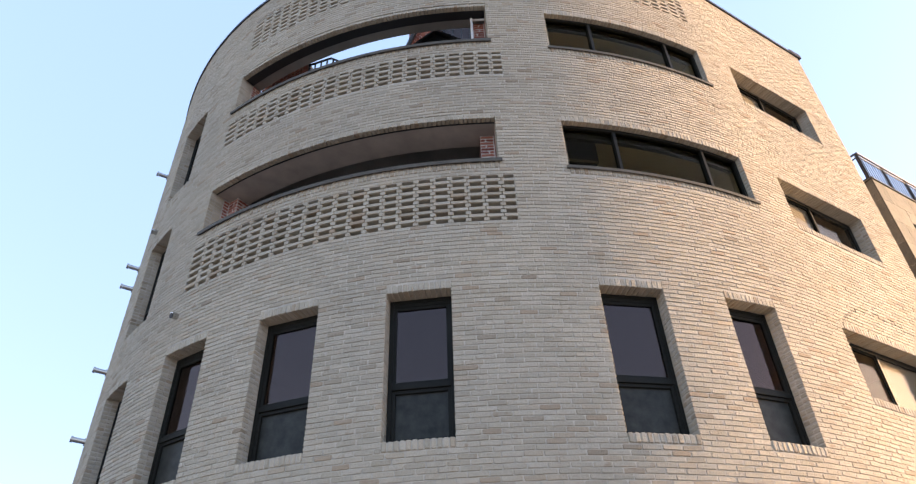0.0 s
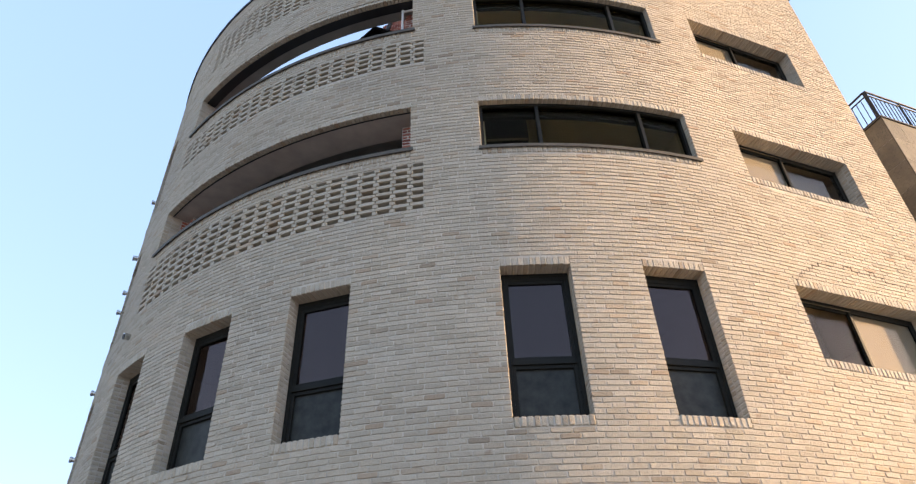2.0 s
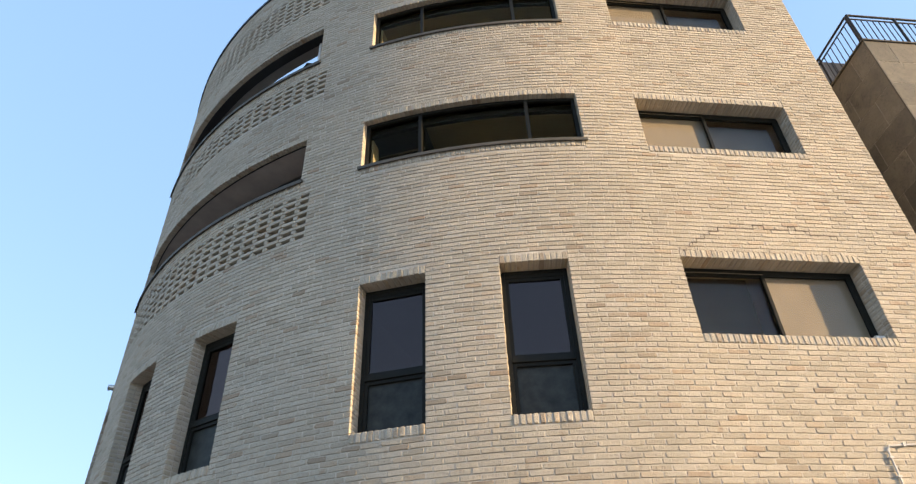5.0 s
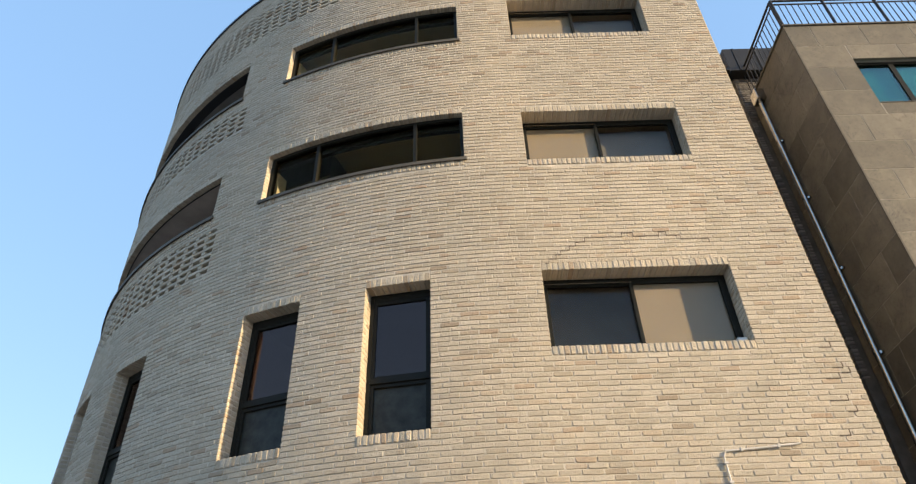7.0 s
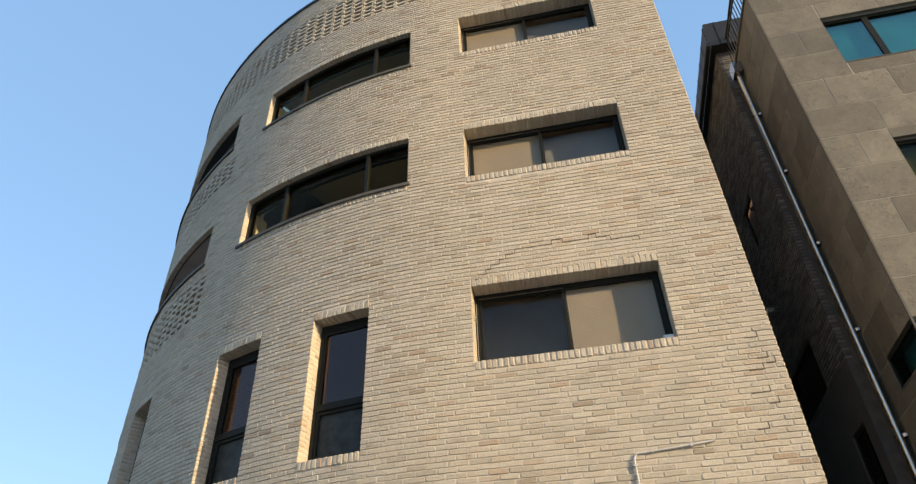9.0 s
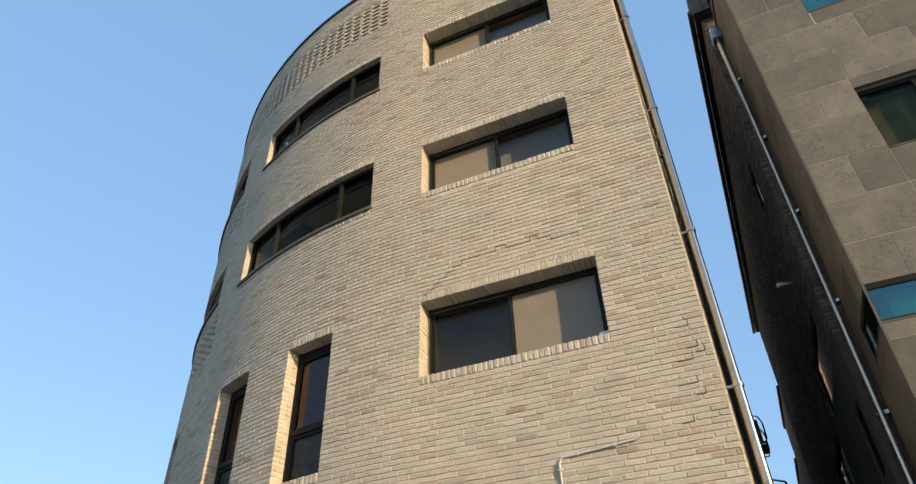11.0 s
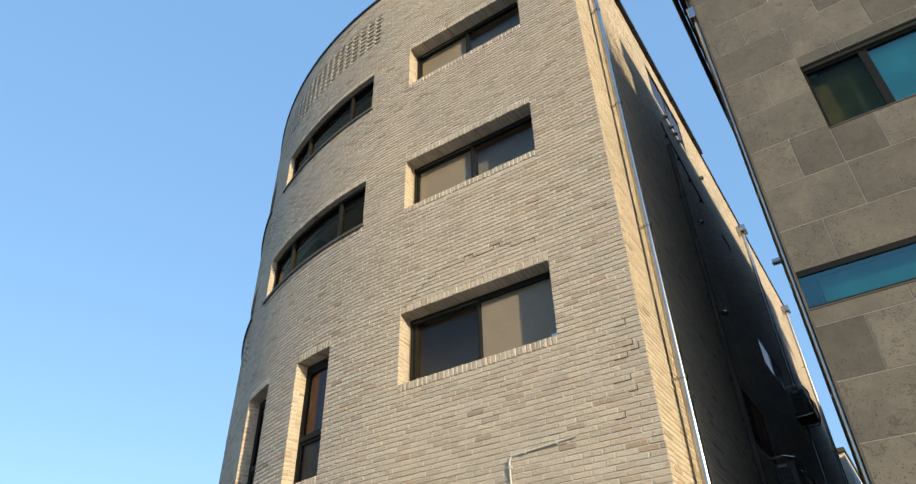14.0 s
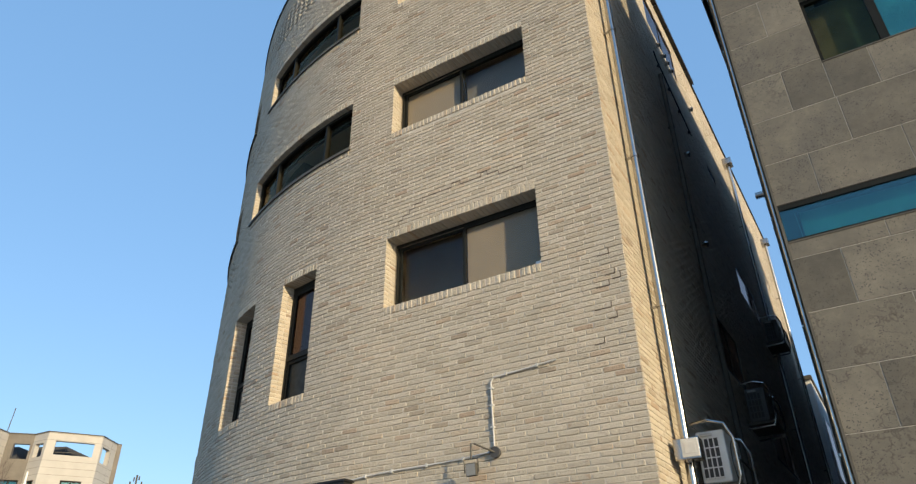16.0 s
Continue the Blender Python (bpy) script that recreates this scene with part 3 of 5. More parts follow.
for u0, u1, top in ((-4.36, U_END - 0.3, 12.97), (U_LEFT + 0.3, -4.47, 10.01)):
    rear = [(u0 + 0.3, u1 - 0.3, z, z + 1.9) for z in (4.3, 7.7, 10.7) if z + 1.9 < top and u0 > -5]
    wi = wall_sheet(front, u0, u1, 0, top, rear, 5.5, 5.7).obj("wall_inner", ROOM)
    tagged(wi, "plain painted rear wall of the rooms with wide openings", "wall", kind="structure")
for u, top in ((-4.46, 12.97), (-0.3, 12.97), (3.3, 12.97), (-10.75, 12.9)):
    pw = Build().pbox(front, u, u + 0.09, 0, top, DEEP + 0.062, 5.5).obj("wall_partition", ROOM)
    tagged(pw, "plain painted partition wall between rooms", "wall", kind="structure")
lr = Build().pbox(front, U_LEFT + 0.3, -10.8, 12.9, 13.05, DEEP + 0.065, 3.0).obj("ceiling", ROOM)
tagged(lr, "plain ceiling of the end room", "ceiling", kind="structure")


def local(a, b, z0, d):
    """A frame of axes at the inner edge of an opening: x along it, y into the building, z up."""
    p, q = front(a, z0, d), front(b, z0, d)
    x = (q - p).normalized()
    y = Vector((-x.y, x.x, 0))
    return Matrix((( x.x, y.x, 0, p.x), (x.y, y.y, 0, p.y), (0, 0, 1, p.z), (0, 0, 0, 1))), (q - p).length


count = [0]


def window_root(a, b, z0, label):
    count[0] += 1
    w = empty("window_%d" % count[0], front((a + b) / 2, z0, DEEP))
    return tagged(w, label, "window", kind="structure")


def tall_window(a, b, z0, z1, lower=0.372):
    h = z1 - HEAD - z0
    m, w = local(a, b, z0, 0.20)
    r = window_root(a, b, z0, "tall dark-framed window with a fixed lower pane in a brick reveal")
    part("window_frame", ring(w, h, 0.05, 0.09, m), DARK_FRAME, r)
    part("head_bar", Build().bevel_box((0.05, 0.006, h - 0.105), (w - 0.05, 0.085, h - 0.05), 0.004, m), DARK_FRAME, r)
    zt = h * lower
    part("transom", Build().bevel_box((0.05, -0.012, zt - 0.03), (w - 0.05, 0.085, zt + 0.035), 0.005, m), DARK_FRAME, r)
    part("upper_sash", ring(w - 0.1, h - zt - 0.14, 0.042, 0.05, m @ Matrix.Translation((0, 0.012, 0)), 0.05, zt + 0.035), DARK_FRAME, r)
    part("lower_sash", ring(w - 0.1, zt - 0.08, 0.045, 0.05, m @ Matrix.Translation((0, 0.012, 0)), 0.05, 0.05), DARK_FRAME, r)
    pane("upper_pane", (0.09, 0.034, zt + 0.075), (w - 0.09, 0.042, h - 0.145), DARK_GLASS, r, m)
    part("lower_pane", Build().box((0.09, 0.046, 0.09), (w - 0.09, 0.054, zt - 0.07), m), LOWER_PANE, r, "dark grey privacy film on the lower pane")


def slide_window(a, b, z0, z1, blind_right):
    h = z1 - HEAD - z0
    m, w = local(a, b, z0, 0.24)
    r = window_root(a, b, z0, "wide dark-framed sliding window, half behind a beige blind")
    part("window_frame", ring(w, h, 0.045, 0.10, m), DARK_FRAME, r)
    mid = w * 0.49
    for n, (x0, x1, y) in enumerate(((0.045, mid + 0.03, 0.038), (mid - 0.03, w - 0.045, 0.004))):
        mm = m @ Matrix.Translation((0, y, 0))
        s = part("sash", ring(x1 - x0, h - 0.09, 0.045, 0.032, mm, x0, 0.045), DARK_FRAME, r)
        pane("pane", (x0 + 0.04, 0.012, 0.085), (x1 - 0.04, 0.018, h - 0.085), GLASS, s, mm)
        if (n == 1) == blind_right:
            part("blind", Build().box((x0 + 0.012, 0.036, 0.05), (x1 - 0.012, 0.04, h - 0.05), mm), BLIND, r, "beige roller blind pulled down")
        else:
            # on the upper windows the paler sheet imitates a reflection in the pane
            far = 0.70 if blind_right else 0.24
            part("screen", Build().box((x0 - 0.4 * blind_right, far, -0.3 * blind_right), (x1 + 0.2 * blind_right, far + 0.005, h + 0.6 * blind_right), mm),
                 CURTAIN_GREY if blind_right else PALE_REFLECTION, r, "grey sheet behind the glass")
    part("track", Build().box((0.05, -0.006, h - 0.075), (mid, 0.0, h - 0.062), m), STEEL, r, "thin bright metal track")
    part("guide", Build().box((0.012, -0.012, 0.05), (0.026, -0.001, h - 0.06), m), STEEL, r, "thin bright metal guide")
    return r, m, w


def ribbon_window(a, b, z0, z1):
    h1 = z1 - 0.115
    r = window_root(a, b, z0, "curved ribbon window of three panes with a metal sill")
    d0, d1 = 0.10, 0.19
    cuts = [a + (b - a) * f for f in (0.0, 0.27, 0.77, 1.0)]
    fr = Build().pbox(front, a, b, h1 - 0.05, h1, d0, d1, 0.15)
    fr.pbox(front, a, b, z0 + 0.012, z0 + 0.05, d0, d1, 0.15)
    fr.pbox(front, a, a + 0.05, z0 + 0.05, h1 - 0.05, d0, d1)
    fr.pbox(front, b - 0.05, b, z0 + 0.05, h1 - 0.05, d0, d1)
    part("window_frame", fr, DARK_FRAME, r)
    for c in cuts[1:3]:
        part("mullion", Build().pbox(front, c - 0.025, c + 0.025, z0 + 0.05, h1 - 0.05, d0 - 0.01, d1), DARK_FRAME, r)
    for p, q in zip(cuts, cuts[1:]):
        g = part("pane", Build().pbox(front, p + 0.03, q - 0.03, z0 + 0.05, h1 - 0.05, 0.145, 0.150, 0.12), OLIVE_GLASS, r)
        g.visible_shadow = False
    sill = Build().pbox(front, a - 0.04, b + 0.04, z0 - 0.028, z0 + 0.012, -0.04, 0.10, 0.12)
    sill.pbox(front, a - 0.04, b + 0.04, z0 - 0.045, z0 - 0.028, -0.04, -0.032, 0.12)
    part("sill", sill, FLASHING, r, "grey folded metal sill")
    part("end_panel", Build().pbox(front, a + 0.055, a + 0.075, z0 + 0.05, h1 - 0.25, 0.20, 0.42), WHITE, r, "white end panel behind the glass")
    part("blind_box", Build().pbox(front, a, b, h1 - 0.17, h1 - 0.05, 0.20, 0.27, 0.15), BLACK_FABRIC, r, "dark blind box behind the head")


BLACK_FABRIC = plain("black_fabric", (0.004, 0.004, 0.004), 0.95, var=0.3, scale=3, bump=0.0)
# pale grey that stands in for a reflection in the upper sliding panes
PALE_REFLECTION = plain("pale_reflection_sheet", (0.24, 0.25, 0.25), 0.9, var=0.1, scale=3, bump=0.0)
CURTAIN_GREY = plain("grey_curtain", (0.19, 0.186, 0.166), 0.9, var=0.12, scale=3, bump=0.0)
DARK_FILM = plain("grey_film", (0.07, 0.075, 0.075), 0.7, var=0.15, scale=3, bump=0.0)
LOWER_PANE = plain("filmed_pane", (0.030, 0.032, 0.028), 0.4, var=0.45, scale=7, bump=0.06)
dull(LOWER_PANE, 0.2)
slides = []
for kind, a, b, z0, z1 in OPEN:
    if kind == "tall":
        tall_window(a, b, z0, z1)
    elif kind == "slit":
        tall_window(a, b, z0, z1, 0.30)
    elif kind == "slide":
        slides.append(slide_window(a, b, z0, z1, z0 < 6))
    elif kind == "ribbon":
        ribbon_window(a, b, z0, z1)
# added block stands in for a dark wedge of unknown origin in the room
wc = empty("dark_ceiling_block", front(-4.0, 9.46, 1.0))
tagged(wc, "added dark block under the ceiling, standing in for a dark wedge by the curved window", "cabinet")
part("dark_block", Build().pbox(front, -4.365, -3.15, 9.46, 10.0, 0.62, 1.3), BLACK_METAL, wc)
part("edge_strip", Build().pbox(front, -4.365, -3.15, 9.44, 9.458, 0.60, 0.64), CURTAIN_GREY, wc, "pale strip along the lower edge")
r, m, w = slides[0]
sensor = empty("window_sensor", m @ Vector((w - 0.07, -0.06, 0.0)))
tagged(sensor, "small grey plastic box standing on the window sill", "sensor")
part("case", Build().bevel_box((w - 0.135, -0.10, 0.004), (w - 0.01, -0.015, 0.115), 0.008, m), CABLE, sensor)
part("cover", Build().bevel_box((w - 0.125, -0.108, 0.014), (w - 0.02, -0.1, 0.105), 0.003, m), WHITE, sensor)

# balconies
for n, (kind, a, b, z0, z1) in enumerate([o for o in OPEN if o[0] == "balcony"]):
    cap = Build().pbox(front, a - 0.05, b + 0.05, z0 - 0.004, z0 + 0.036, -0.045, 0.30, 0.12)
    cap.pbox(front, a - 0.05, b + 0.05, z0 - 0.03, z0 - 0.004, -0.045, -0.036, 0.12)
    tagged(cap.obj("balcony_cap", FLASHING), "dark metal cap on the brick balcony parapet", "coping", kind="structure")
    zs = z1 - 0.075
    deep, strip, beam = (1.9, 0.115, 0.62) if n == 0 else (1.3, 0.27, 0.46)
    so = Build().pbox(front, a - 0.03, b + 0.03, zs - 0.002, zs + 0.2, strip + 0.002, beam, 0.2)
    so.pbox(front, a - 0.03, b + 0.03, zs + 0.2, TOP - 0.3, 0.30, beam, 0.4) if n else None
    # lower soffit takes the paler copy with bounced light in its colour
    tagged(so.obj("balcony_soffit", CONCRETE if n else BOUNCE_SOFFIT), "bare concrete soffit over the balcony", "ceiling", kind="structure")
    drip = Build().pbox(front, a + 0.004, b - 0.004, zs - 0.014, zs - 0.003, 0.095, strip, 0.15)
    tagged(drip.obj("balcony_fascia", BLACK_METAL), "black metal edge under the balcony head", "trim", kind="structure")
    # red brick end walls
    for end, (u, sgn) in enumerate(((b, 1), (a, -1))):
        fn = lambda v, z, d, u=u, sgn=sgn: front(u + sgn * d, z, v)
        ew = empty("wall_balcony_%d" % (2 * n + end + 1), front(u, z0, 0.8))
        tagged(ew, "red brick end wall of the balcony with pale joints", "wall", kind="structure")
        part("mortar", Build().pbox(fn, 0.27, deep, z0 - 1.4, zs + 0.012, 0.004, 0.12), PALE_MORTAR, ew)
        rb = Build()
        lay_bricks(rb, fn, 0.27, deep, z0 - 1.4, zs + 0.01, [], 20 + n, gap=0.017)
        tagged(part("brick_courses", rb, RED_BRICK, ew), kind="stuff")
        # projecting pier
        pu = u - sgn * 0.24
        fp = lambda v, z, d, pu=pu, sgn=sgn: front(pu + sgn * v, z, 0.38 + d)
        fq = lambda v, z, d, pu=pu, sgn=sgn: front(pu + sgn * d, z, 0.39 + v)
        if not (n == 1 and end == 1):
            part("pier_core", Build().pbox(front, min(pu, u) + 0.005 * (sgn > 0), max(pu, u) - 0.005 * (sgn < 0), z0 - 1.4, zs - 0.004, 0.386, 0.8), PALE_MORTAR, ew)
            rb = Build()
            lay_bricks(rb, fp, 0.0, 0.23, z0 - 1.4, zs - 0.004, [], 30, gap=0.017)
            lay_bricks(rb, fq, 0.0, 0.40, z0 - 1.4, zs - 0.004, [], 31, gap=0.017)
            tagged(part("pier_bricks", rb, RED_BRICK, ew), kind="stuff")
bc = Build().pbox(front, -10.3, -4.5, 9.97, 10.012, 0.63, 1.9, 0.3).obj("balcony_ceiling", BALCONY_PLASTER)
tagged(bc, "dark recessed ceiling at the back of the balcony", "ceiling", kind="structure")
bwall = Build().pbox(front, -10.3, -4.5, 7.2, 10.0, 1.9, 2.0, 0.3).obj("wall_balcony_back", BALCONY_PLASTER)
tagged(bwall, "dark rendered back wall of the balcony", "wall", kind="structure")

# roof terrace behind the upper balcony: red brick stair house, low wall and railing
fn = lambda v, z, d: front(-7.7 + v, z, 3.2 + d)
th = empty("stair_house", front(-7.0, 10.22, 2.4))
tagged(th, "red brick stair house with dark glazing on the roof terrace", "stair house")
part("core", Build().pbox(front, -7.65, -6.4, 10.22, 17.2, 3.215, 4.4), PALE_MORTAR, th)
rb = Build()
lay_bricks(rb, fn, 0.0, 1.31, 10.22, 17.2, [], 41, gap=0.017)
tagged(part("brick_courses", rb, RED_BRICK, th), kind="stuff")
part("glazing", Build().pbox(front, -6.39, -4.6, 10.6, 17.2, 3.4, 3.41), DARK_GLASS, th)
part("glazing_back", Build().pbox(front, -6.39, -4.6, 10.6, 17.2, 3.5, 3.52), DARK_FILM, th)
for u in (-6.2, -5.85, -5.5, -5.15, -4.8):
    part("glazing_bar", Build().pbox(front, u, u + 0.06, 10.6, 17.2, 3.33, 3.40), BLACK_METAL, th)
for z in (14.0, 15.1, 16.25):
    part("glazing_bar", Build().pbox(front, -6.39, -4.6, z, z + 0.06, 3.325, 3.395), BLACK_METAL, th)
part("rafter", Build().tube([front(-8.1, 15.4, 3.1), front(-7.2, 17.0, 3.1)], 0.06, 6), BLACK_METAL, th)
hd = empty("roof_hood", front(-6.3, 10.22, 1.1))
tagged(hd, "black metal gabled hood standing on the roof terrace", "hood")
ridge = [(-6.60, 12.56), (-6.02, 13.05), (-5.32, 12.52)]
rf = Build()
rf.v = [front(u, z + k, d) for d in (0.66, 1.1) for k in (0.0, 0.06) for u, z in ridge]
rf.f = [(0, 1, 4, 3), (1, 2, 5, 4), (7, 6, 9, 10), (8, 7, 10, 11), (3, 4, 10, 9), (4, 5, 11, 10), (1, 0, 6, 7), (2, 1, 7, 8), (0, 3, 9, 6), (5, 2, 8, 11)]
part("roof", rf, BLACK_METAL, hd)
gb = Build()
gb.v = [front(u, z, d) for d in (0.74, 1.06) for u, z in ((-6.5, 10.22), (-6.5, 12.62), (-6.02, 13.03), (-5.42, 12.57), (-5.42, 10.22))]
gb.f = [(0, 1, 2, 3, 4), (9, 8, 7, 6, 5)] + [(k, k + 5, (k + 1) % 5 + 5, (k + 1) % 5) for k in range(5)]
part("casing", gb, BLACK_METAL, hd)
pole = empty("white_pole", front(-5.265, 11.72, 0.26))
tagged(pole, "white enamelled pipe with a side arm beside the balcony pier", "pole")
part("shaft", Build().tube([front(-5.265, 11.72, 0.26), front(-5.265, 12.74, 0.26)], 0.024), WHITE, pole)
part("arm", Build().tube([front(-5.29, 12.70, 0.26), front(-5.012, 12.70, 0.26)], 0.02), WHITE, pole)
fl = lambda v, z, d: front(-10.4 + v, z, 0.62 + d)
lw = empty("wall_terrace", front(-9, 10.22, 1.3))
tagged(lw, "low red brick wall at the end of the roof terrace", "wall", kind="structure")
part("core", Build().pbox(front, -10.4, -8.97, 10.22, 13.1, 0.632, 0.85), PALE_MORTAR, lw)
rb = Build()
lay_bricks(rb, fl, 0.0, 1.45, 10.22, 13.1, [], 43, gap=0.017)
tagged(part("brick_courses", rb, RED_BRICK, lw), kind="stuff")
tr = empty("terrace_railing", front(-8.4, 11.0, 1.6))
tagged(tr, "black metal railing on the roof terrace", "railing")
part("top_rail", Build().tube([front(-8.95, 13.02, 0.64), front(-8.4, 13.0, 0.68), front(-8.05, 12.7, 0.71)], 0.022), BLACK_METAL, tr)
part("bottom_rail", Build().tube([front(-8.95, 11.5, 0.64), front(-8.05, 11.5, 0.71)], 0.02), BLACK_METAL, tr)
for k in range(7):
    f = k / 6
    part("baluster", Build().tube([front(-8.93 + 0.88 * f, 11.5, 0.64 + 0.07 * f), front(-8.93 + 0.88 * f, 13.01 - 0.7 * max(0, f - 0.58), 0.64 + 0.07 * f)], 0.016, 6), BLACK_METAL, tr)

# flue pipes and vents on the far curve
for z, u in ((12.68, -13.85), (10.06, -13.85), (9.56, -13.85), (7.69, -13.85), (6.36, -13.85)):
    p, q = front(u, z, 0.05), front(u, z + 0.02, -0.20)
    fl = empty("flue_pipe", front(u, z, 0))
    tagged(fl, "short stainless flue pipe sticking out of the brick wall", "flue pipe", "flue pipes on the curved wall")
    part("tube", Build().tube([p, q], 0.045, 14), STEEL, fl, smooth=False)
    part("cap", Build().tube([q + (q - p) * 0.02, q + (q - p) * 0.06, q + (q - p) * 0.16, q + (q - p) * 0.17], 0.056, 14), STEEL, fl)
    part("collar", Build().tube([front(u, z, 0.02), front(u, z, -0.02)], 0.07, 14), STEEL, fl)
for z, u in ((7.22, -10.32), (10.02, -12.35)):
    fl = empty("vent_hood", front(u, z, 0))
    tagged(fl, "small round steel vent hood on the brick wall", "vent", "vent hoods")
    part("hood", Build().tube([front(u, z, 0.02), front(u, z, -0.05), front(u, z - 0.01, -0.09)], 0.052, 14), STEEL, fl, smooth=False)
    part("throat", Build().tube([front(u, z - 0.02, -0.085), front(u, z - 0.022, -0.095)], 0.042, 14), DARK_PLASTER, fl)


def side_window(a, b, z0, z1):
    count[0] += 1
    w = empty("window_%d" % count[0], side((a + b) / 2, z0, DEEP))
    tagged(w, "dark-framed window deep in the shaded side wall", "window", kind="structure")
    f = Build().pbox(side, a, b, z0, z0 + 0.05, 0.012, 0.12).pbox(side, a, b, z1 - 0.05, z1, 0.012, 0.12)
    f.pbox(side, a, a + 0.05, z0 + 0.05, z1 - 0.05, 0.012, 0.12).pbox(side, b - 0.05, b, z0 + 0.05, z1 - 0.05, 0.012, 0.12)
    part("window_frame", f, DARK_FRAME, w)
    part("mullion", Build().pbox(side, (a + b) / 2 - 0.03, (a + b) / 2 + 0.03, z0 + 0.05, z1 - 0.05, 0.014, 0.11), DARK_FRAME, w)
    for p, q in ((a + 0.05, (a + b) / 2 - 0.03), ((a + b) / 2 + 0.03, b - 0.05)):
        part("pane", Build().pbox(side, p, q, z0 + 0.05, z1 - 0.05, 0.022, 0.028), DARK_GLASS, w)
    part("back", Build().pbox(side, a, b, z0, z1, 0.262, 0.27), DARK_FILM, w)


for o in SIDE_OPEN:
    side_window(*o)


def downpipe(name, label, pts, r, mat, brackets, box=None):
    t = empty(name, pts[-1])
    tagged(t, label, "drainpipe", "drainpipes in the alley")
    part("pipe", Build().tube(pts, r, 20, False), mat, t, smooth=True)
    for p in brackets:
        part("bracket", Build().tube([p + Vector((0, 0, -0.02)), p + Vector((0, 0, 0.02))], r + 0.012, 16)
             .box(p + Vector((-0.13, -0.012, -0.015)), p + Vector((0, 0.012, 0.015))), mat, t)
    if box:
        part("hopper", Build().bevel_box(*box, 0.012), mat, t, "square steel hopper")
    return t


# alley side: pipes, cabinet, vents, outdoor units
px, py = CORNER + 0.135, 5.50
downpipe("drainpipe", "tall shiny stainless drainpipe at the corner of the brick wall",
         [Vector((px, py, 15.0)), Vector((px, py, 8)), Vector((px, py, 0.05))], 0.05, STEEL,
         [Vector((px, py, z)) for z in (14.0, 11.9, 9.5, 7.1, 4.9, 2.2)],
         ((px - 0.1, py - 0.1, 15.0), (px + 0.1, py + 0.1, 15.2)))
for v, zt in ((12.3, 14.2), (18.2, 14.2)):
    p = side(v, zt, -0.13)
    downpipe("drainpipe", "steel drainpipe with a hopper on the shaded side wall",
             [p, Vector((p.x, p.y, 0.05))], 0.05, STEEL, [Vector((p.x, p.y, z)) for z in (12.0, 9.0, 6.0, 3.0)],
             ((p.x - 0.14, p.y - 0.16, zt), (p.x + 0.14, p.y + 0.16, zt + 0.22)))
downpipe("gas_riser", "dark painted riser pipe on the side wall", [side(4.35, 11.6, -0.07), side(4.35, 0.05, -0.07)], 0.045, FLASHING,
         [side(4.35, z, -0.07) for z in (10.2, 7.9, 5.6, 3.4)])
for v, z in ((5.05, 13.1), (5.45, 13.1), (5.7, 13.08), (6.05, 13.12), (7.7, 13.15), (5.6, 10.35), (5.3, 8.0)):
    t = empty("side_vent", side(v, z, 0))
    tagged(t, "small round vent hood on the shaded side wall", "vent", "side vents")
    part("hood", Build().tube([side(v, z, 0.02), side(v, z, -0.05), side(v, z - 0.02, -0.09)], 0.055, 12), STEEL, t)
    part("throat", Build().tube([side(v, z - 0.025, -0.088), side(v, z - 0.027, -0.096)], 0.043, 12), DARK_PLASTER, t)
cb = empty("cable_run", side(4.6, 12.1, 0))
tagged(cb, "thin black cable clipped along the side wall", "cable")
part("wire", Build().tube([side(4.35, 12.3, -0.04), side(4.5, 12.15, -0.04), side(6.7, 11.75, -0.04), side(6.9, 11.75, -0.04)], 0.014, 6), BLACK_METAL, cb)
for v in (4.6, 5.3, 6.0, 6.7):
    part("clip", Build().pbox(side, v, v + 0.04, 12.12 - 0.18 * (v - 4.5) - 0.03, 12.12 - 0.18 * (v - 4.5) + 0.03, -0.06, 0.0), BLACK_METAL, cb)

cab = empty("meter_box", (px, py - 0.1, 3.1))
tagged(cab, "small grey cabinet fixed to the drainpipe by the corner", "cabinet")
part("body", Build().bevel_box((12.80, 5.25, 3.08), (13.07, 5.42, 3.30), 0.012), STEEL, cab)
part("door", Build().bevel_box((12.885, 5.238, 3.10), (13.06, 5.254, 3.285), 0.006), CABLE, cab)
part("door_panel", Build().bevel_box((12.915, 5.234, 3.135), (13.03, 5.2395, 3.25), 0.002), CABLE, cab)


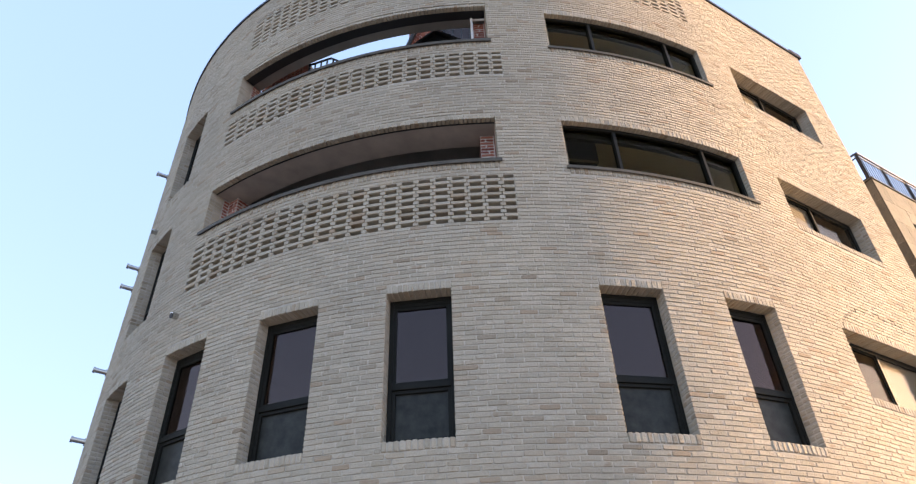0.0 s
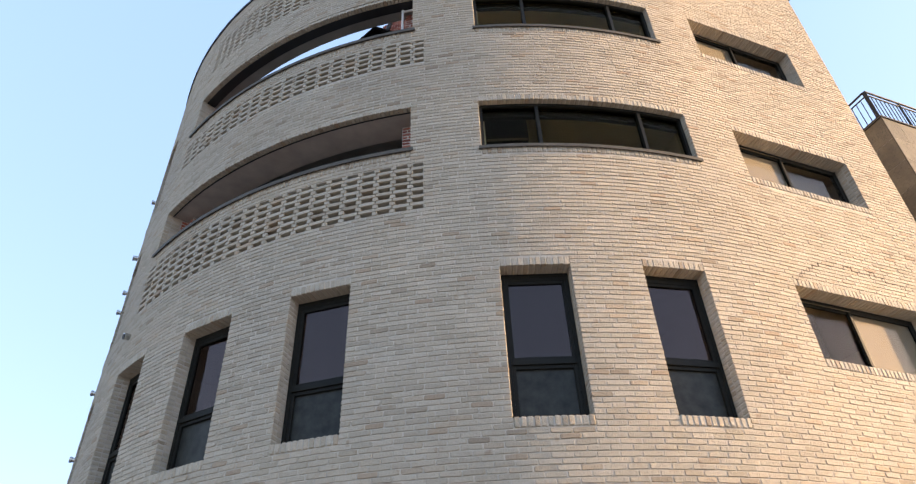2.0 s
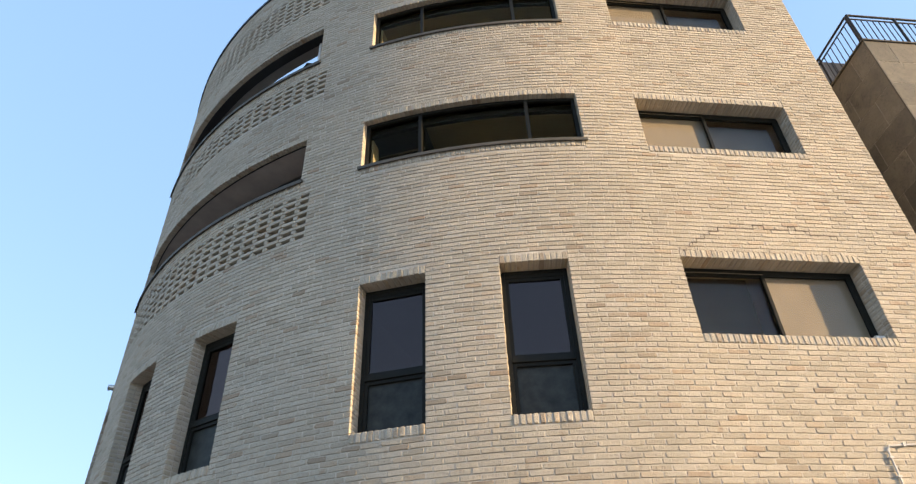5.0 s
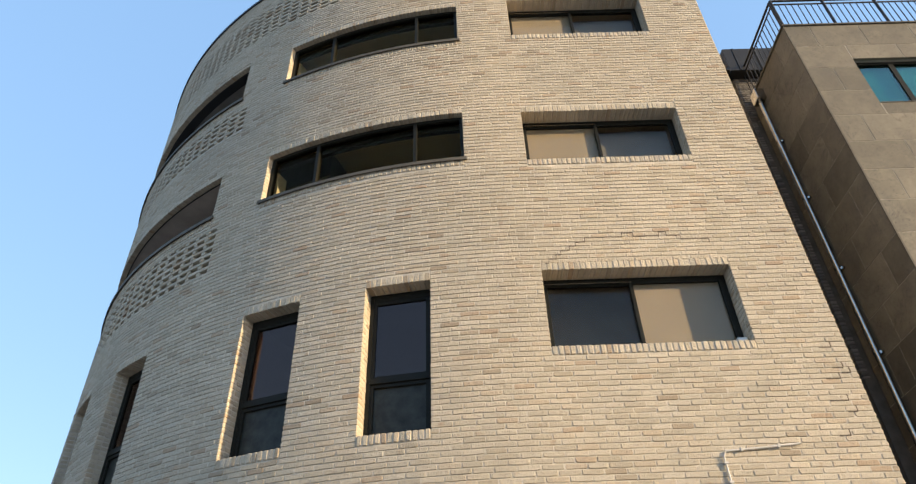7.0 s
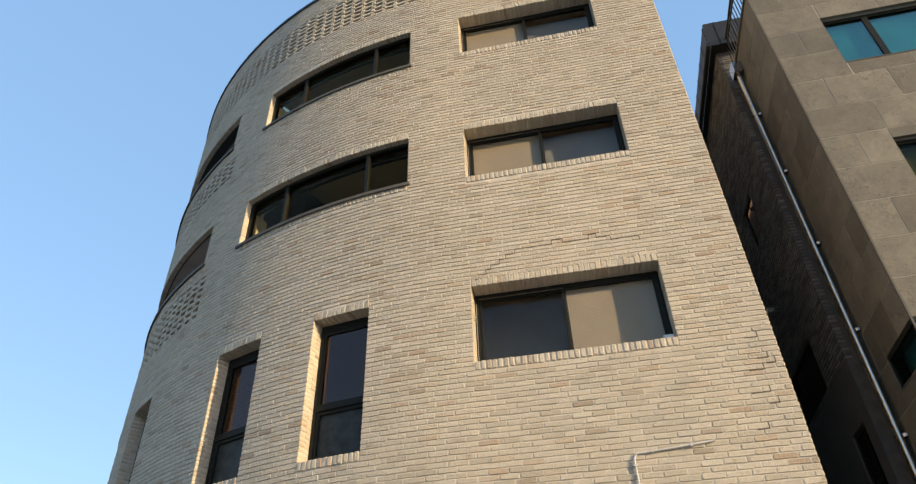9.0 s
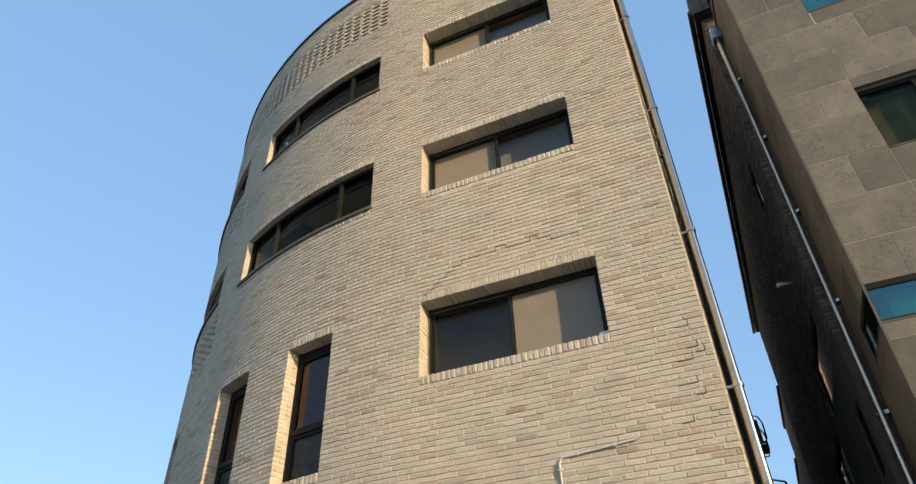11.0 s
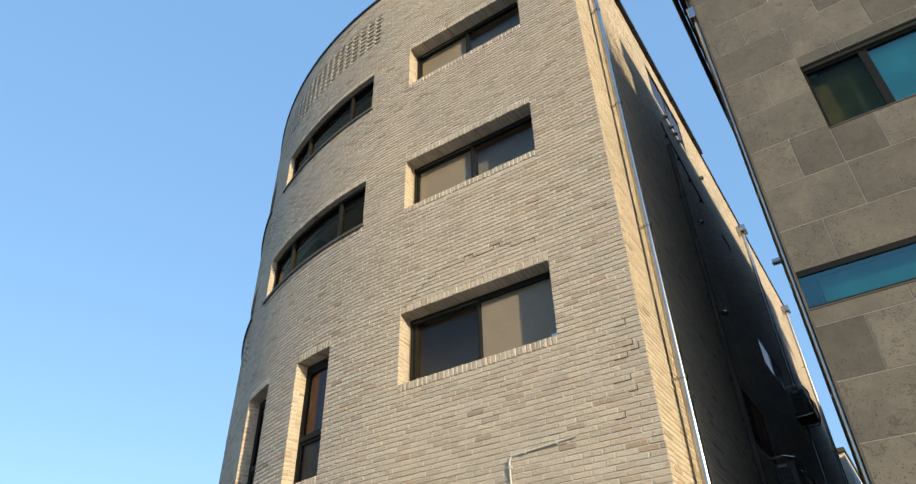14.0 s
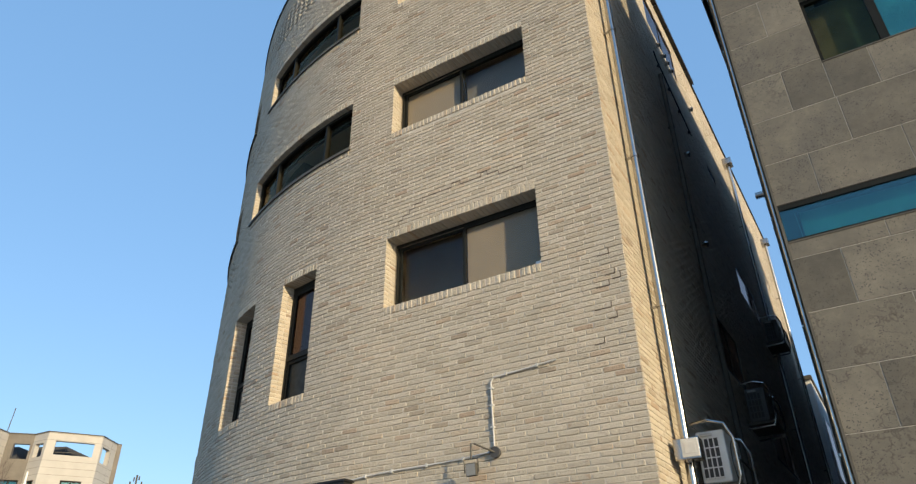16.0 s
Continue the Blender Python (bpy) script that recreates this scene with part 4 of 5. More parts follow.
def outdoor_unit(at, paint, label):
    """Air-conditioning unit hung on the side wall in a tube guard; its grille end faces the street."""
    o = Vector(at)
    t = empty("outdoor_unit", o)
    tagged(t, label, "air conditioner", "outdoor units in the alley")
    m = Matrix.Translation(o)
    part("body", Build().bevel_box((0.05, 0.0, 0.0), (0.37, 0.80, 0.58), 0.02, m), paint, t)
    part("grille_back", Build().box((0.075, -0.006, 0.05), (0.30, 0.0, 0.50), m), DARK_PLASTER, t)
    for k in range(5):
        x = 0.072 + k * 0.055
        part("grille_bar", Build().box((x, -0.016, 0.05), (x + 0.012, -0.006, 0.50), m), paint, t)
    for k in range(5):
        z = 0.05 + k * 0.1095
        part("grille_bar", Build().box((0.0845, -0.0155, z), (0.304, -0.0065, z + 0.012), m), paint, t)
    part("handle", Build().bevel_box((0.10, -0.02, 0.515), (0.24, 0.0, 0.55), 0.006, m), CABLE, t)
    part("fan_ring", Build().tube([(o.x + 0.375, o.y + 0.42 + 0.23 * math.cos(a), o.z + 0.29 + 0.23 * math.sin(a)) for a in [2 * math.pi * i / 20 for i in range(21)]], 0.008, 6), FLASHING, t)
    for y in (-0.06, 0.86):
        part("guard_tube", Build().tube([o + Vector(p) for p in ((0.0, y, 0.66), (0.22, y, 0.68), (0.40, y, 0.62), (0.47, y, 0.45), (0.47, y, 0.05), (0.42, y, -0.10), (0.0, y, -0.12))], 0.018, 10), STEEL, t)
    part("guard_rail", Build().tube([o + Vector((0.46, -0.06, 0.25)), o + Vector((0.46, 0.86, 0.25))], 0.012, 8), STEEL, t)
    part("shelf", Build().box((0.0, -0.04, -0.05), (0.46, 0.84, -0.012), m), FLASHING, t)


# the two units further back get the alley's shade as a dark colour
for v, z in ((1.45, 3.0), (5.7, 4.66), (11.3, 8.0)):
    p = side(v, z, 0.0)
    outdoor_unit((p.x + 0.02, p.y, p.z), *((WHITE, "white air-conditioner outdoor unit in a steel tube guard") if v < 3 else
                                           (SHADED_ENAMEL, "air-conditioner outdoor unit over the alley, coloured dark for the alley's shade")))

# conduit, floodlight and dark box on the flat wall
cd = empty("conduit", front(1.9, 4.17, 0))
tagged(cd, "thin pale plastic conduit clipped to the brick wall", "conduit")
q = lambda u, z: front(u, z, -0.018)
part("riser", Build().tube([q(1.91, 3.37), q(1.90, 3.8), q(1.895, 4.12), q(1.93, 4.175), q(2.3, 4.197), q(2.62, 4.222), q(2.74, 4.232)], 0.011, 8), CABLE, cd, smooth=False)
part("run", Build().tube([q(1.86, 3.33), q(1.5, 3.30), q(1.0, 3.29), q(0.5, 3.285), q(0.1, 3.27), q(-0.2, 3.24), q(-0.5, 3.23)], 0.010, 8), CABLE, cd, smooth=False)
for u, z in ((1.5, 3.30), (1.0, 3.29), (0.5, 3.285), (0.1, 3.27), (2.1, 4.187), (2.5, 4.212)):
    part("clip", Build().pbox(front, u - 0.012, u + 0.012, z - 0.02, z + 0.02, -0.034, 0.002), CABLE, cd)
for z in (3.6, 3.85, 4.05):
    part("clip", Build().pbox(front, 1.877, 1.923, z - 0.01, z + 0.01, -0.034, 0.002), CABLE, cd)
FLOOD_LENS = plain("frosted_lamp_glass", (0.24, 0.24, 0.23), 0.25, 0.0, 0.08, 8, 0.0)
lamp = empty("floodlight", front(1.92, 3.32, 0))
tagged(lamp, "small floodlight on a bent arm from a round wall plate", "floodlight")
part("wall_plate", Build().tube([front(1.92, 3.315, 0.0), front(1.92, 3.315, -0.035), front(1.92, 3.315, -0.045)], 0.062, 20), DARK_PLASTER, lamp)
part("arm", Build().tube([front(1.92, 3.315, -0.04), front(1.745, 3.405, -0.17), front(1.715, 3.405, -0.20), front(1.715, 3.235, -0.21)], 0.011, 8), FLASHING, lamp)
lm = Matrix.Translation(front(1.715, 3.215, -0.21)) @ pose(0, 0, 0, 8, 0, 0)
part("housing", Build().bevel_box((-0.068, -0.02, -0.16), (0.068, 0.03, -0.02), 0.01, lm), FLASHING, lamp)
part("lens", Build().box((-0.055, -0.026, -0.148), (0.055, -0.021, -0.032), lm), FLOOD_LENS, lamp)
part("yoke", Build().tube([lm @ Vector(p) for p in ((-0.088, 0, -0.12), (-0.088, 0, 0.02), (0.088, 0, 0.02), (0.088, 0, -0.12))], 0.007, 6), FLASHING, lamp)
dk = empty("wall_box", front(-0.4, 3.1, 0))
tagged(dk, "black metal box on the brick wall under the conduit", "wall box")
part("case", Build().pbox(front, -0.75, -0.12, 2.75, 3.22, -0.16, 0.0), BLACK_METAL, dk)
part("lid", Build().pbox(front, -0.78, -0.09, 3.22, 3.245, -0.18, 0.0), BLACK_METAL, dk)

# ---- stone-clad neighbour ----
NX, NY, NTOP, NBACK, NRIGHT = 14.37, 5.17, 12.19, 6.92, 22.0
ROWH, SLABW = 0.606, 0.90
nfront = lambda u, z, d: Vector((NX + u, NY + d, z))
nside = lambda v, z, d: Vector((NX + d, NY + v, z))
NW = [(0.90, 2.70, 10.04, 11.20), (0.90, 2.70, 7.27, 8.36), (-0.02, 5.2, 5.11, 5.58), (3.9, 5.7, 10.04, 11.20), (3.9, 5.7, 7.29, 8.36)]
SW = [(-0.02, 1.0, 5.11, 5.58)]
nb = empty("stone_house", (NX, NY, 0))
tagged(nb, "house clad in pitted grey-brown stone slabs with teal windows", "house")
core = wall_sheet(nfront, 0.012, NRIGHT - NX, -0.1, NTOP, [(a - 0.004, b + 0.004, c - 0.004, d + 0.004) for a, b, c, d in NW], 0.0, 0.3, 3.0)
part("wall", core, STONE_JOINT, nb)
part("side_wall", wall_sheet(nside, 0.013, NBACK - NY, -0.1, NTOP - 0.01, [(a - 0.004, b + 0.004, c - 0.004, d + 0.004) for a, b, c, d in SW], 0.0, 0.29, 3.0), STONE_JOINT, nb)
part("roof", Build().box((NX + 0.05, NY + 0.05, NTOP - 0.3), (NRIGHT, NBACK, NTOP - 0.02)), CONCRETE, nb)
part("end_wall", Build().box((NRIGHT, NY, 0), (NRIGHT + 0.3, 16, NTOP)), CONCRETE, nb)


def slabs(fn, length, openings, first, other, name):
    z = NTOP - 21 * ROWH
    k = 0
    while z < NTOP - 0.05:
        start = (first if k % 2 else other)
        xs = [0.0] + [start + SLABW * i for i in range(-3, 12) if 0.05 < start + SLABW * i < length - 0.05] + [length]
        live = [o for o in openings if o[2] < z + ROWH - 0.02 and o[3] > z + 0.02]
        row = sorted(xs + [v for o in live for v in o[:2] if 0 < v < length])
        for p, q in zip(row, row[1:]):
            over = [o for o in live if o[0] < (p + q) / 2 < o[1]]
            spans = [(z, z + ROWH)] if not over else [(z, over[0][2]), (over[0][3], z + ROWH)]
            for z0, z1 in spans:
                if q - p > 0.03 and z1 - z0 > 0.025 and z1 > 0.05:
                    part(name, Build().slab(fn, p + 0.003, q - 0.003, max(z0, 0) + 0.003, z1 - 0.003, -0.004 + 0.001 * random.random()), STONE, nb)
        z += ROWH
        k += 1


def band_window(fn, a, b, z0, z1, mull, label):
    corner = a < 0.1
    a, back = (0.0, 0.0) if corner else (a, 0.09)
    w = empty("window_%d" % (count[0] + 1), fn((a + b) / 2, z0, 0.1))
    count[0] += 1
    tagged(w, label, "window", kind="structure")
    start = a + 0.014 if corner else a
    f = Build().pbox(fn, start, b, z0, z0 + 0.04, back + 0.01, 0.15).pbox(fn, start, b, z1 - 0.06, z1, back + 0.004, 0.15)
    f.pbox(fn, b - 0.04, b, z0 + 0.04, z1 - 0.06, back + 0.01, 0.15)
    if not corner:
        f.pbox(fn, a, a + 0.04, z0 + 0.04, z1 - 0.06, back + 0.01, 0.15)
    part("window_frame", f, DARK_FRAME, w)
    part("sill", Build().pbox(fn, start, b, z0 - 0.004, z0 + 0.012, -0.012, back + 0.01), FLASHING, w)
    cuts = [start if corner else a + 0.04] + mull + [b - 0.04]
    for c in mull:
        part("mullion", Build().pbox(fn, c - 0.045, c + 0.045, z0 + 0.04, z1 - 0.06, back + 0.004, 0.15), DARK_FRAME, w)
    for p, q in zip(cuts, cuts[1:]):
        part("pane", Build().pbox(fn, p, q, z0 + 0.04, z1 - 0.06, back + 0.02, back + 0.026), SCREENED_GLASS if p == a + 0.04 and 7 < z0 < 8 else TEAL_GLASS, w)
    tall = z1 - z0 > 0.8
    lining = Build().pbox(fn, b - 0.008, b, z0, z1, 0.012, 0.26)
    if not corner:
        lining.pbox(fn, a, a + 0.008, z0, z1, 0.012, 0.26)
    part("lining", lining.pbox(fn, a + 0.16, b - 0.01, z1 - 0.012, z1 - 0.002, 0.16, 0.26), DARK_FRAME, w)
    part("curtain", Build().pbox(fn, mull[0] if tall else 0.2 if corner else a, b, z0, z1, 0.19, 0.20), CURTAIN, w, "teal-grey blind behind the glass")
    if tall and z0 > 9:
        part("curtain", Build().pbox(fn, a, mull[0], z0, z1, 0.21, 0.22), CURTAIN, w, "teal-grey blind behind the glass")
    elif tall:
        part("inner_blind", Build().pbox(fn, a, mull[0], z0, z1, 0.28, 0.285), BROWN_BLIND, w, "dark drawn blind behind the glass")


SCREENED_GLASS = glass("screened_teal_glass", (0.60, 0.62, 0.52), 0.02, 0.03, (0.60, 0.74, 0.66))
BROWN_BLIND = plain("brown_blind", (0.30, 0.26, 0.18), 0.9, var=0.35, scale=2.0, bump=0.0)
CURTAIN = plain("grey_green_curtain", (0.36, 0.50, 0.49), 0.9, var=0.3, scale=2.0, bump=0.0)
for a, b, z0, z1 in NW:
    band_window(nfront, a, b, z0, z1, [a + 0.68] if z1 - z0 > 0.8 else [a + 2.5], "teal-tinted window in a dark frame between stone slabs")
for a, b, z0, z1 in SW:
    band_window(nside, a, b, z0, z1, [], "teal-tinted corner window on the shaded side")
# edge trim, parapet cap and railing
part("edge_trim", Build().box((NX - 0.012, NY - 0.012, 0), (NX + 0.012, NY + 0.012, NTOP + 0.01)), FLASHING, nb)
cap = Build().box((NX - 0.03, NY - 0.03, NTOP + 0.002), (NRIGHT, NY + 0.25, NTOP + 0.035))
cap.box((NX - 0.03, NY + 0.25, NTOP + 0.002), (NX + 0.25, NBACK, NTOP + 0.035))
part("parapet_cap", cap, FLASHING, nb)
rl = empty("roof_railing", (NX, NY, NTOP))
tagged(rl, "black metal railing round the neighbour's roof terrace", "railing")
zt, zb = NTOP + 0.90, NTOP + 0.035
for p, q in (((NX + 0.05, NY + 0.05), (NRIGHT, NY + 0.05)), ((NX + 0.05, NY + 0.09), (NX + 0.05, NBACK - 0.05))):
    a, b = Vector((*p, 0)), Vector((*q, 0))
    n = max(2, round((b - a).length / 0.125))
    for z, r in ((zt, 0.024), (zt - 0.12, 0.016), (zb + 0.07, 0.016)):
        part("rail", Build().tube([a + Vector((0, 0, z)), b + Vector((0, 0, z))], r, 8), BLACK_METAL, rl)
    for k in range(n + 1):
        c = a + (b - a) * k / n
        big = k % 8 == 0
        part("post" if big else "baluster", Build().tube([c + Vector((0, 0, zb)), c + Vector((0, 0, zt if big else zt - 0.12))], 0.026 if big else 0.010, 8 if big else 6), BLACK_METAL, rl)
# drainpipe of the neighbour
dx, dy = NX - 0.09, 6.55
downpipe("drainpipe", "shiny steel drainpipe with a square hopper on the stone house",
         [Vector((dx, dy, 11.75)), Vector((dx, dy, 6)), Vector((dx, dy, 0.05))], 0.045, STEEL,
         [Vector((dx + 0.07, dy, z)) for z in (10.6, 9.2, 7.7, 6.2, 4.7, 3.2)],
         ((dx - 0.09, dy - 0.12, 11.73), (dx + 0.10, dy + 0.12, 12.0)))

# ---- dark brick house behind ----
BX, BY, BTOP, BLEN, BRIGHT = 14.20, 6.95, 12.95, 13.0, 17.0
bside = lambda v, z, d: Vector((BX + d, BY + v, z))
bfront = lambda u, z, d: Vector((BX + u, BY + d, z))
bh = empty("brick_house", (BX, BY, 0))
tagged(bh, "dark grey brick house with a black standing-seam roof edge", "house")
BW = [(1.2, 1.9, 9.3, 10.2), (0.3, 0.9, 4.3, 5.2), (1.1, 3.2, 6.05, 6.95), (3.4, 5.6, 5.0, 5.95)]
part("wall", wall_sheet(bside, 0.012, BLEN, -0.1, BTOP, BW, 0.011, 0.3, 4), DARK_MORTAR, bh)
bb = Build()
lay_bricks(bb, bside, 0.0, BLEN, 6.0, BTOP, BW, 51)
lay_bricks(bb, bfront, 0.0, 1.2, 11.6, BTOP, [], 52)
tagged(part("brick_course_field", bb, GREY_BRICK, bh), kind="stuff")
part("plinth_wall", wall_sheet(bside, 0.0, BLEN, 0, 5.99, BW, 0.0, 0.009, 4), DARK_PLASTER, bh)
part("front_wall", Build().box((BX + 0.01, BY + 0.011, 0), (BRIGHT, BY + 0.3, BTOP)), DARK_MORTAR, bh)
for a, b, z0, z1 in BW:
    w = part("window", Build().pbox(bside, a, b, z0, z1, 0.045, 0.051), DARK_GLASS, bh)
    part("inner_blind", Build().pbox(bside, a, b, z0, z1, 0.2, 0.21), DARK_FILM, w)
    part("window_frame", Build().pbox(bside, a, b, z0, z0 + 0.05, 0.03, 0.12).pbox(bside, a, b, z1 - 0.05, z1, 0.03, 0.12)
         .pbox(bside, a, a + 0.05, z0 + 0.05, z1 - 0.05, 0.03, 0.12).pbox(bside, b - 0.05, b, z0 + 0.05, z1 - 0.05, 0.03, 0.12), DARK_FRAME, w)
cap = Build().box((BX - 0.10, BY - 0.22, BTOP), (BRIGHT, BY - 0.19, BTOP + 0.72)).box((BX - 0.10, BY - 0.19, BTOP), (BX - 0.07, BY + BLEN, BTOP + 0.72))
cap.box((BX - 0.07, BY - 0.19, BTOP), (BRIGHT, BY + BLEN, BTOP + 0.03))
part("roof_edge", cap, BLACK_METAL, bh)
for k in range(28):
    part("seam", Build().box((BX - 0.11, BY - 0.1 + k * 0.45, BTOP), (BX - 0.10, BY - 0.07 + k * 0.45, BTOP + 0.72)), BLACK_METAL, bh)
for k in range(6):
    part("seam", Build().box((BX + 0.1 + k * 0.45, BY - 0.232, BTOP), (BX + 0.13 + k * 0.45, BY - 0.221, BTOP + 0.72)), BLACK_METAL, bh)
part("gutter", Build().tube([(BX - 0.16, BY - 0.25, BTOP + 0.02), (BX - 0.16, BY + BLEN, BTOP + 0.02)], 0.05, 10), BLACK_METAL, bh)
wing = Build().box((BX, BY + BLEN + 0.01, 0), (BRIGHT, BY + 16.5, 10.9)).box((BX, BY + 16.51, 0), (BRIGHT, BY + 26, 9.75)).box((BX - 0.06, BY + 16.51, 9.752), (BRIGHT, BY + 26, 9.87)).box((BX - 0.06, BY + BLEN + 0.01, 10.902), (BRIGHT, BY + 16.5, 11.02))
part("rear_wing", wing, DARK_MORTAR, bh, "lower rear wing with a plain dark wall")
fp = empty("flue_pipe", (BX, 8.8, 7.95))
tagged(fp, "ribbed steel flue pipe sticking out over the alley", "flue pipe")
part("tube", Build().tube([(BX + 0.05, 8.8, 7.93), (BX - 0.22, 8.8, 7.95)], 0.05, 12), STEEL, fp)
for k in range(4):
    part("rib", Build().tube([(BX - 0.09 - 0.035 * k, 8.8, 7.942), (BX - 0.105 - 0.035 * k, 8.8, 7.943)], 0.062, 12), STEEL, fp)

# low white house closing the alley
wh = empty("white_house", (14.0, 34, 0))
tagged(wh, "white rendered house at the far end of the alley", "house")
part("wall", Build().box((8.0, 25.6, 0), (13.06, 46, 9.7)), WHITE_WALL, wh)
part("roof_edge", Build().box((7.9, 25.5, 9.7), (13.12, 46.1, 9.85)), FLASHING, wh)
for k in range(4):
    part("window", Build().box((13.06, 27 + 4 * k, 6.4), (13.075, 29 + 4 * k, 8.6)), DARK_GLASS, wh)

# ---- far apartment house ----
ap = empty("apartment_house", (-42, 26, 0))
tagged(ap, "pale stone-clad apartment house with openings in its roof parapet", "apartment house")


def facet(p, q, mat, openings, name="wall", z1=14.0):
    a, b = Vector((*p, 0)), Vector((*q, 0))
    d = (b - a)
    n = Vector((d.y, -d.x, 0)).normalized()
    if n.dot(Vector((14.6, -2, 0)) - a) < 0:
        n = -n
    fn = lambda u, z, k: a + d.normalized() * u + Vector((0, 0, z)) - n * k
    L = d.length
    w = part(name, wall_sheet(fn, 0, L, 0, z1, [(o[0] * L, o[1] * L, o[2], o[3]) for o in openings], 0.0, 0.3, 5), mat, ap)
    cols = max(2, round(L / 0.75))
    for k in range(22):
        z = z1 - 0.05 - k * 0.45
        part("joint", Build().pbox(fn, 0.01, L - 0.01, z - 0.008, z + 0.008, -0.004, 0.0), GREY_PANEL, w) if not any(o[2] < z < o[3] for o in openings) else None
    for k in range(1, cols):
        u = L * k / cols
        if not any(o[0] * L < u < o[1] * L for o in openings):
            part("joint", Build().pbox(fn, u - 0.007, u + 0.007, z1 - 8, z1 - 0.01, -0.005, 0.0), GREY_PANEL, w)
    part("cap", Build().pbox(fn, -0.02, L + 0.02, z1, z1 + 0.05, -0.05, 0.3), FLASHING, w)
    for o in openings:
        if o[3] < 12.2:
            part("pane", Build().pbox(fn, o[0] * L, o[1] * L, o[2], o[3], 0.12, 0.13), TEAL_GLASS, w)
            part("curtain", Build().pbox(fn, o[0] * L, o[1] * L, o[2], o[3], 0.25, 0.26), CURTAIN, w)
            part("frame", Build().pbox(fn, o[0] * L, o[0] * L + 0.08, o[2], o[3], 0.05, 0.14).pbox(fn, o[1] * L - 0.08, o[1] * L, o[2], o[3], 0.05, 0.14)
                 .pbox(fn, (o[0] + o[1]) / 2 * L - 0.04, (o[0] + o[1]) / 2 * L + 0.04, o[2], o[3], 0.05, 0.14)
                 .pbox(fn, o[0] * L, o[1] * L, o[3] - 0.08, o[3], 0.04, 0.14), DARK_FRAME, w)
    return fn, L


def at(az, dist):
    return (14.64 + dist * math.sin(radians(az)), -1.98 + dist * math.cos(radians(az)))


corners = [at(-66.8, 53.0), at(-64.9, 55.4), at(-63.3, 54.9), at(-62.5, 53.6), at(-58.95, 53.4), at(-57.9, 55.4), at(-58.6, 66), at(-67, 66)]
facet(corners[0], corners[1], PANEL, [])
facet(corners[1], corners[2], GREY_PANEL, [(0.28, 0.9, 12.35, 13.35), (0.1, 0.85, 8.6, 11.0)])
facet(corners[2], corners[3], PANEL, [(0.2, 0.8, 12.4, 13.3), (0.2, 0.8, 9.0, 10.9)])
facet(corners[3], corners[4], PANEL, [(0.16, 0.87, 12.55, 13.45), (0.42, 0.80, 9.2, 10.95)])
facet(corners[4], corners[5], PANEL, [(0.12, 0.62, 12.3, 13.35), (0.1, 0.62, 9.2, 10.8)])
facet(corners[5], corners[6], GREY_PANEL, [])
roof_z = 11.9
rv = [Vector((*c, roof_z)) for c in corners] + [Vector((*c, roof_z - 0.3)) for c in corners]
n = len(corners)
rf = Build()
rf.v = rv
rf.f = [tuple(range(n)), tuple(range(n, 2 * n))[::-1]]
part("roof", rf, CONCRETE, ap)
hut = Build().box((-2.6, -0.6, 0), (0.9, 1.5, 1.75), Matrix.Translation((*at(-62.0, 57.5), roof_z)) @ pose(0, 0, 0, 0, 0, -60))
# second block is added as a dark interior behind the left openings
hut.box((-1.2, -0.4, 0), (1.2, 1.2, 1.6), Matrix.Translation((*at(-64.4, 58.5), roof_z)) @ pose(0, 0, 0, 0, 0, -60))
part("roof_hut", hut, DARK_PLASTER, ap, "dark stair head and added dark block behind the parapet openings")
e1, e2 = at(-62.1, 53.75), at(-60.2, 53.25)
part("parapet_rail", Build().tube([(*e1, 12.72), (*e2, 12.72)], 0.03, 6), FLASHING, ap)
e1, e2 = at(-61.4, 53.4), at(-60.1, 53.0)
part("balcony_rail", Build().tube([(*e1, 10.05), (*e2, 10.05)], 0.03, 6).tube([(*e1, 9.4), (*e2, 9.4)], 0.03, 6), BLACK_METAL, ap)
part("drainpipe", Build().tube([(*at(-63.1, 54.6), 11.5), (*at(-63.1, 54.6), 0)], 0.09, 8), WHITE, ap)
an = empty("aerial", (*at(-65.2, 58), 12))
tagged(an, "thin radio aerial on the far roof", "aerial")
part("mast", Build().tube([(*at(-65.2, 58), 11.9), (*at(-65.0, 58), 16.4)], 0.03, 6), FLASHING, an)
ms = empty("radio_mast", (*at(-56.1, 140), 0))
tagged(ms, "far radio mast with short antenna panels", "radio mast")
bx, by = at(-56.1, 140)
part("shaft", Build().tube([(bx, by, 0), (bx, by, 28.0)], 0.16, 8), FLASHING, ms)
for k, (ox, z) in enumerate(((-0.9, 27.3), (-0.4, 28.0), (0.4, 28.2), (0.9, 27.2), (1.4, 26.6), (-1.5, 26.8))):
    part("antenna", Build().box((bx + ox - 0.09, by - 0.09 + ox * 0.6, z - 1.1), (bx + ox + 0.09, by + 0.09 + ox * 0.6, z - 0.4)), FLASHING, ms)
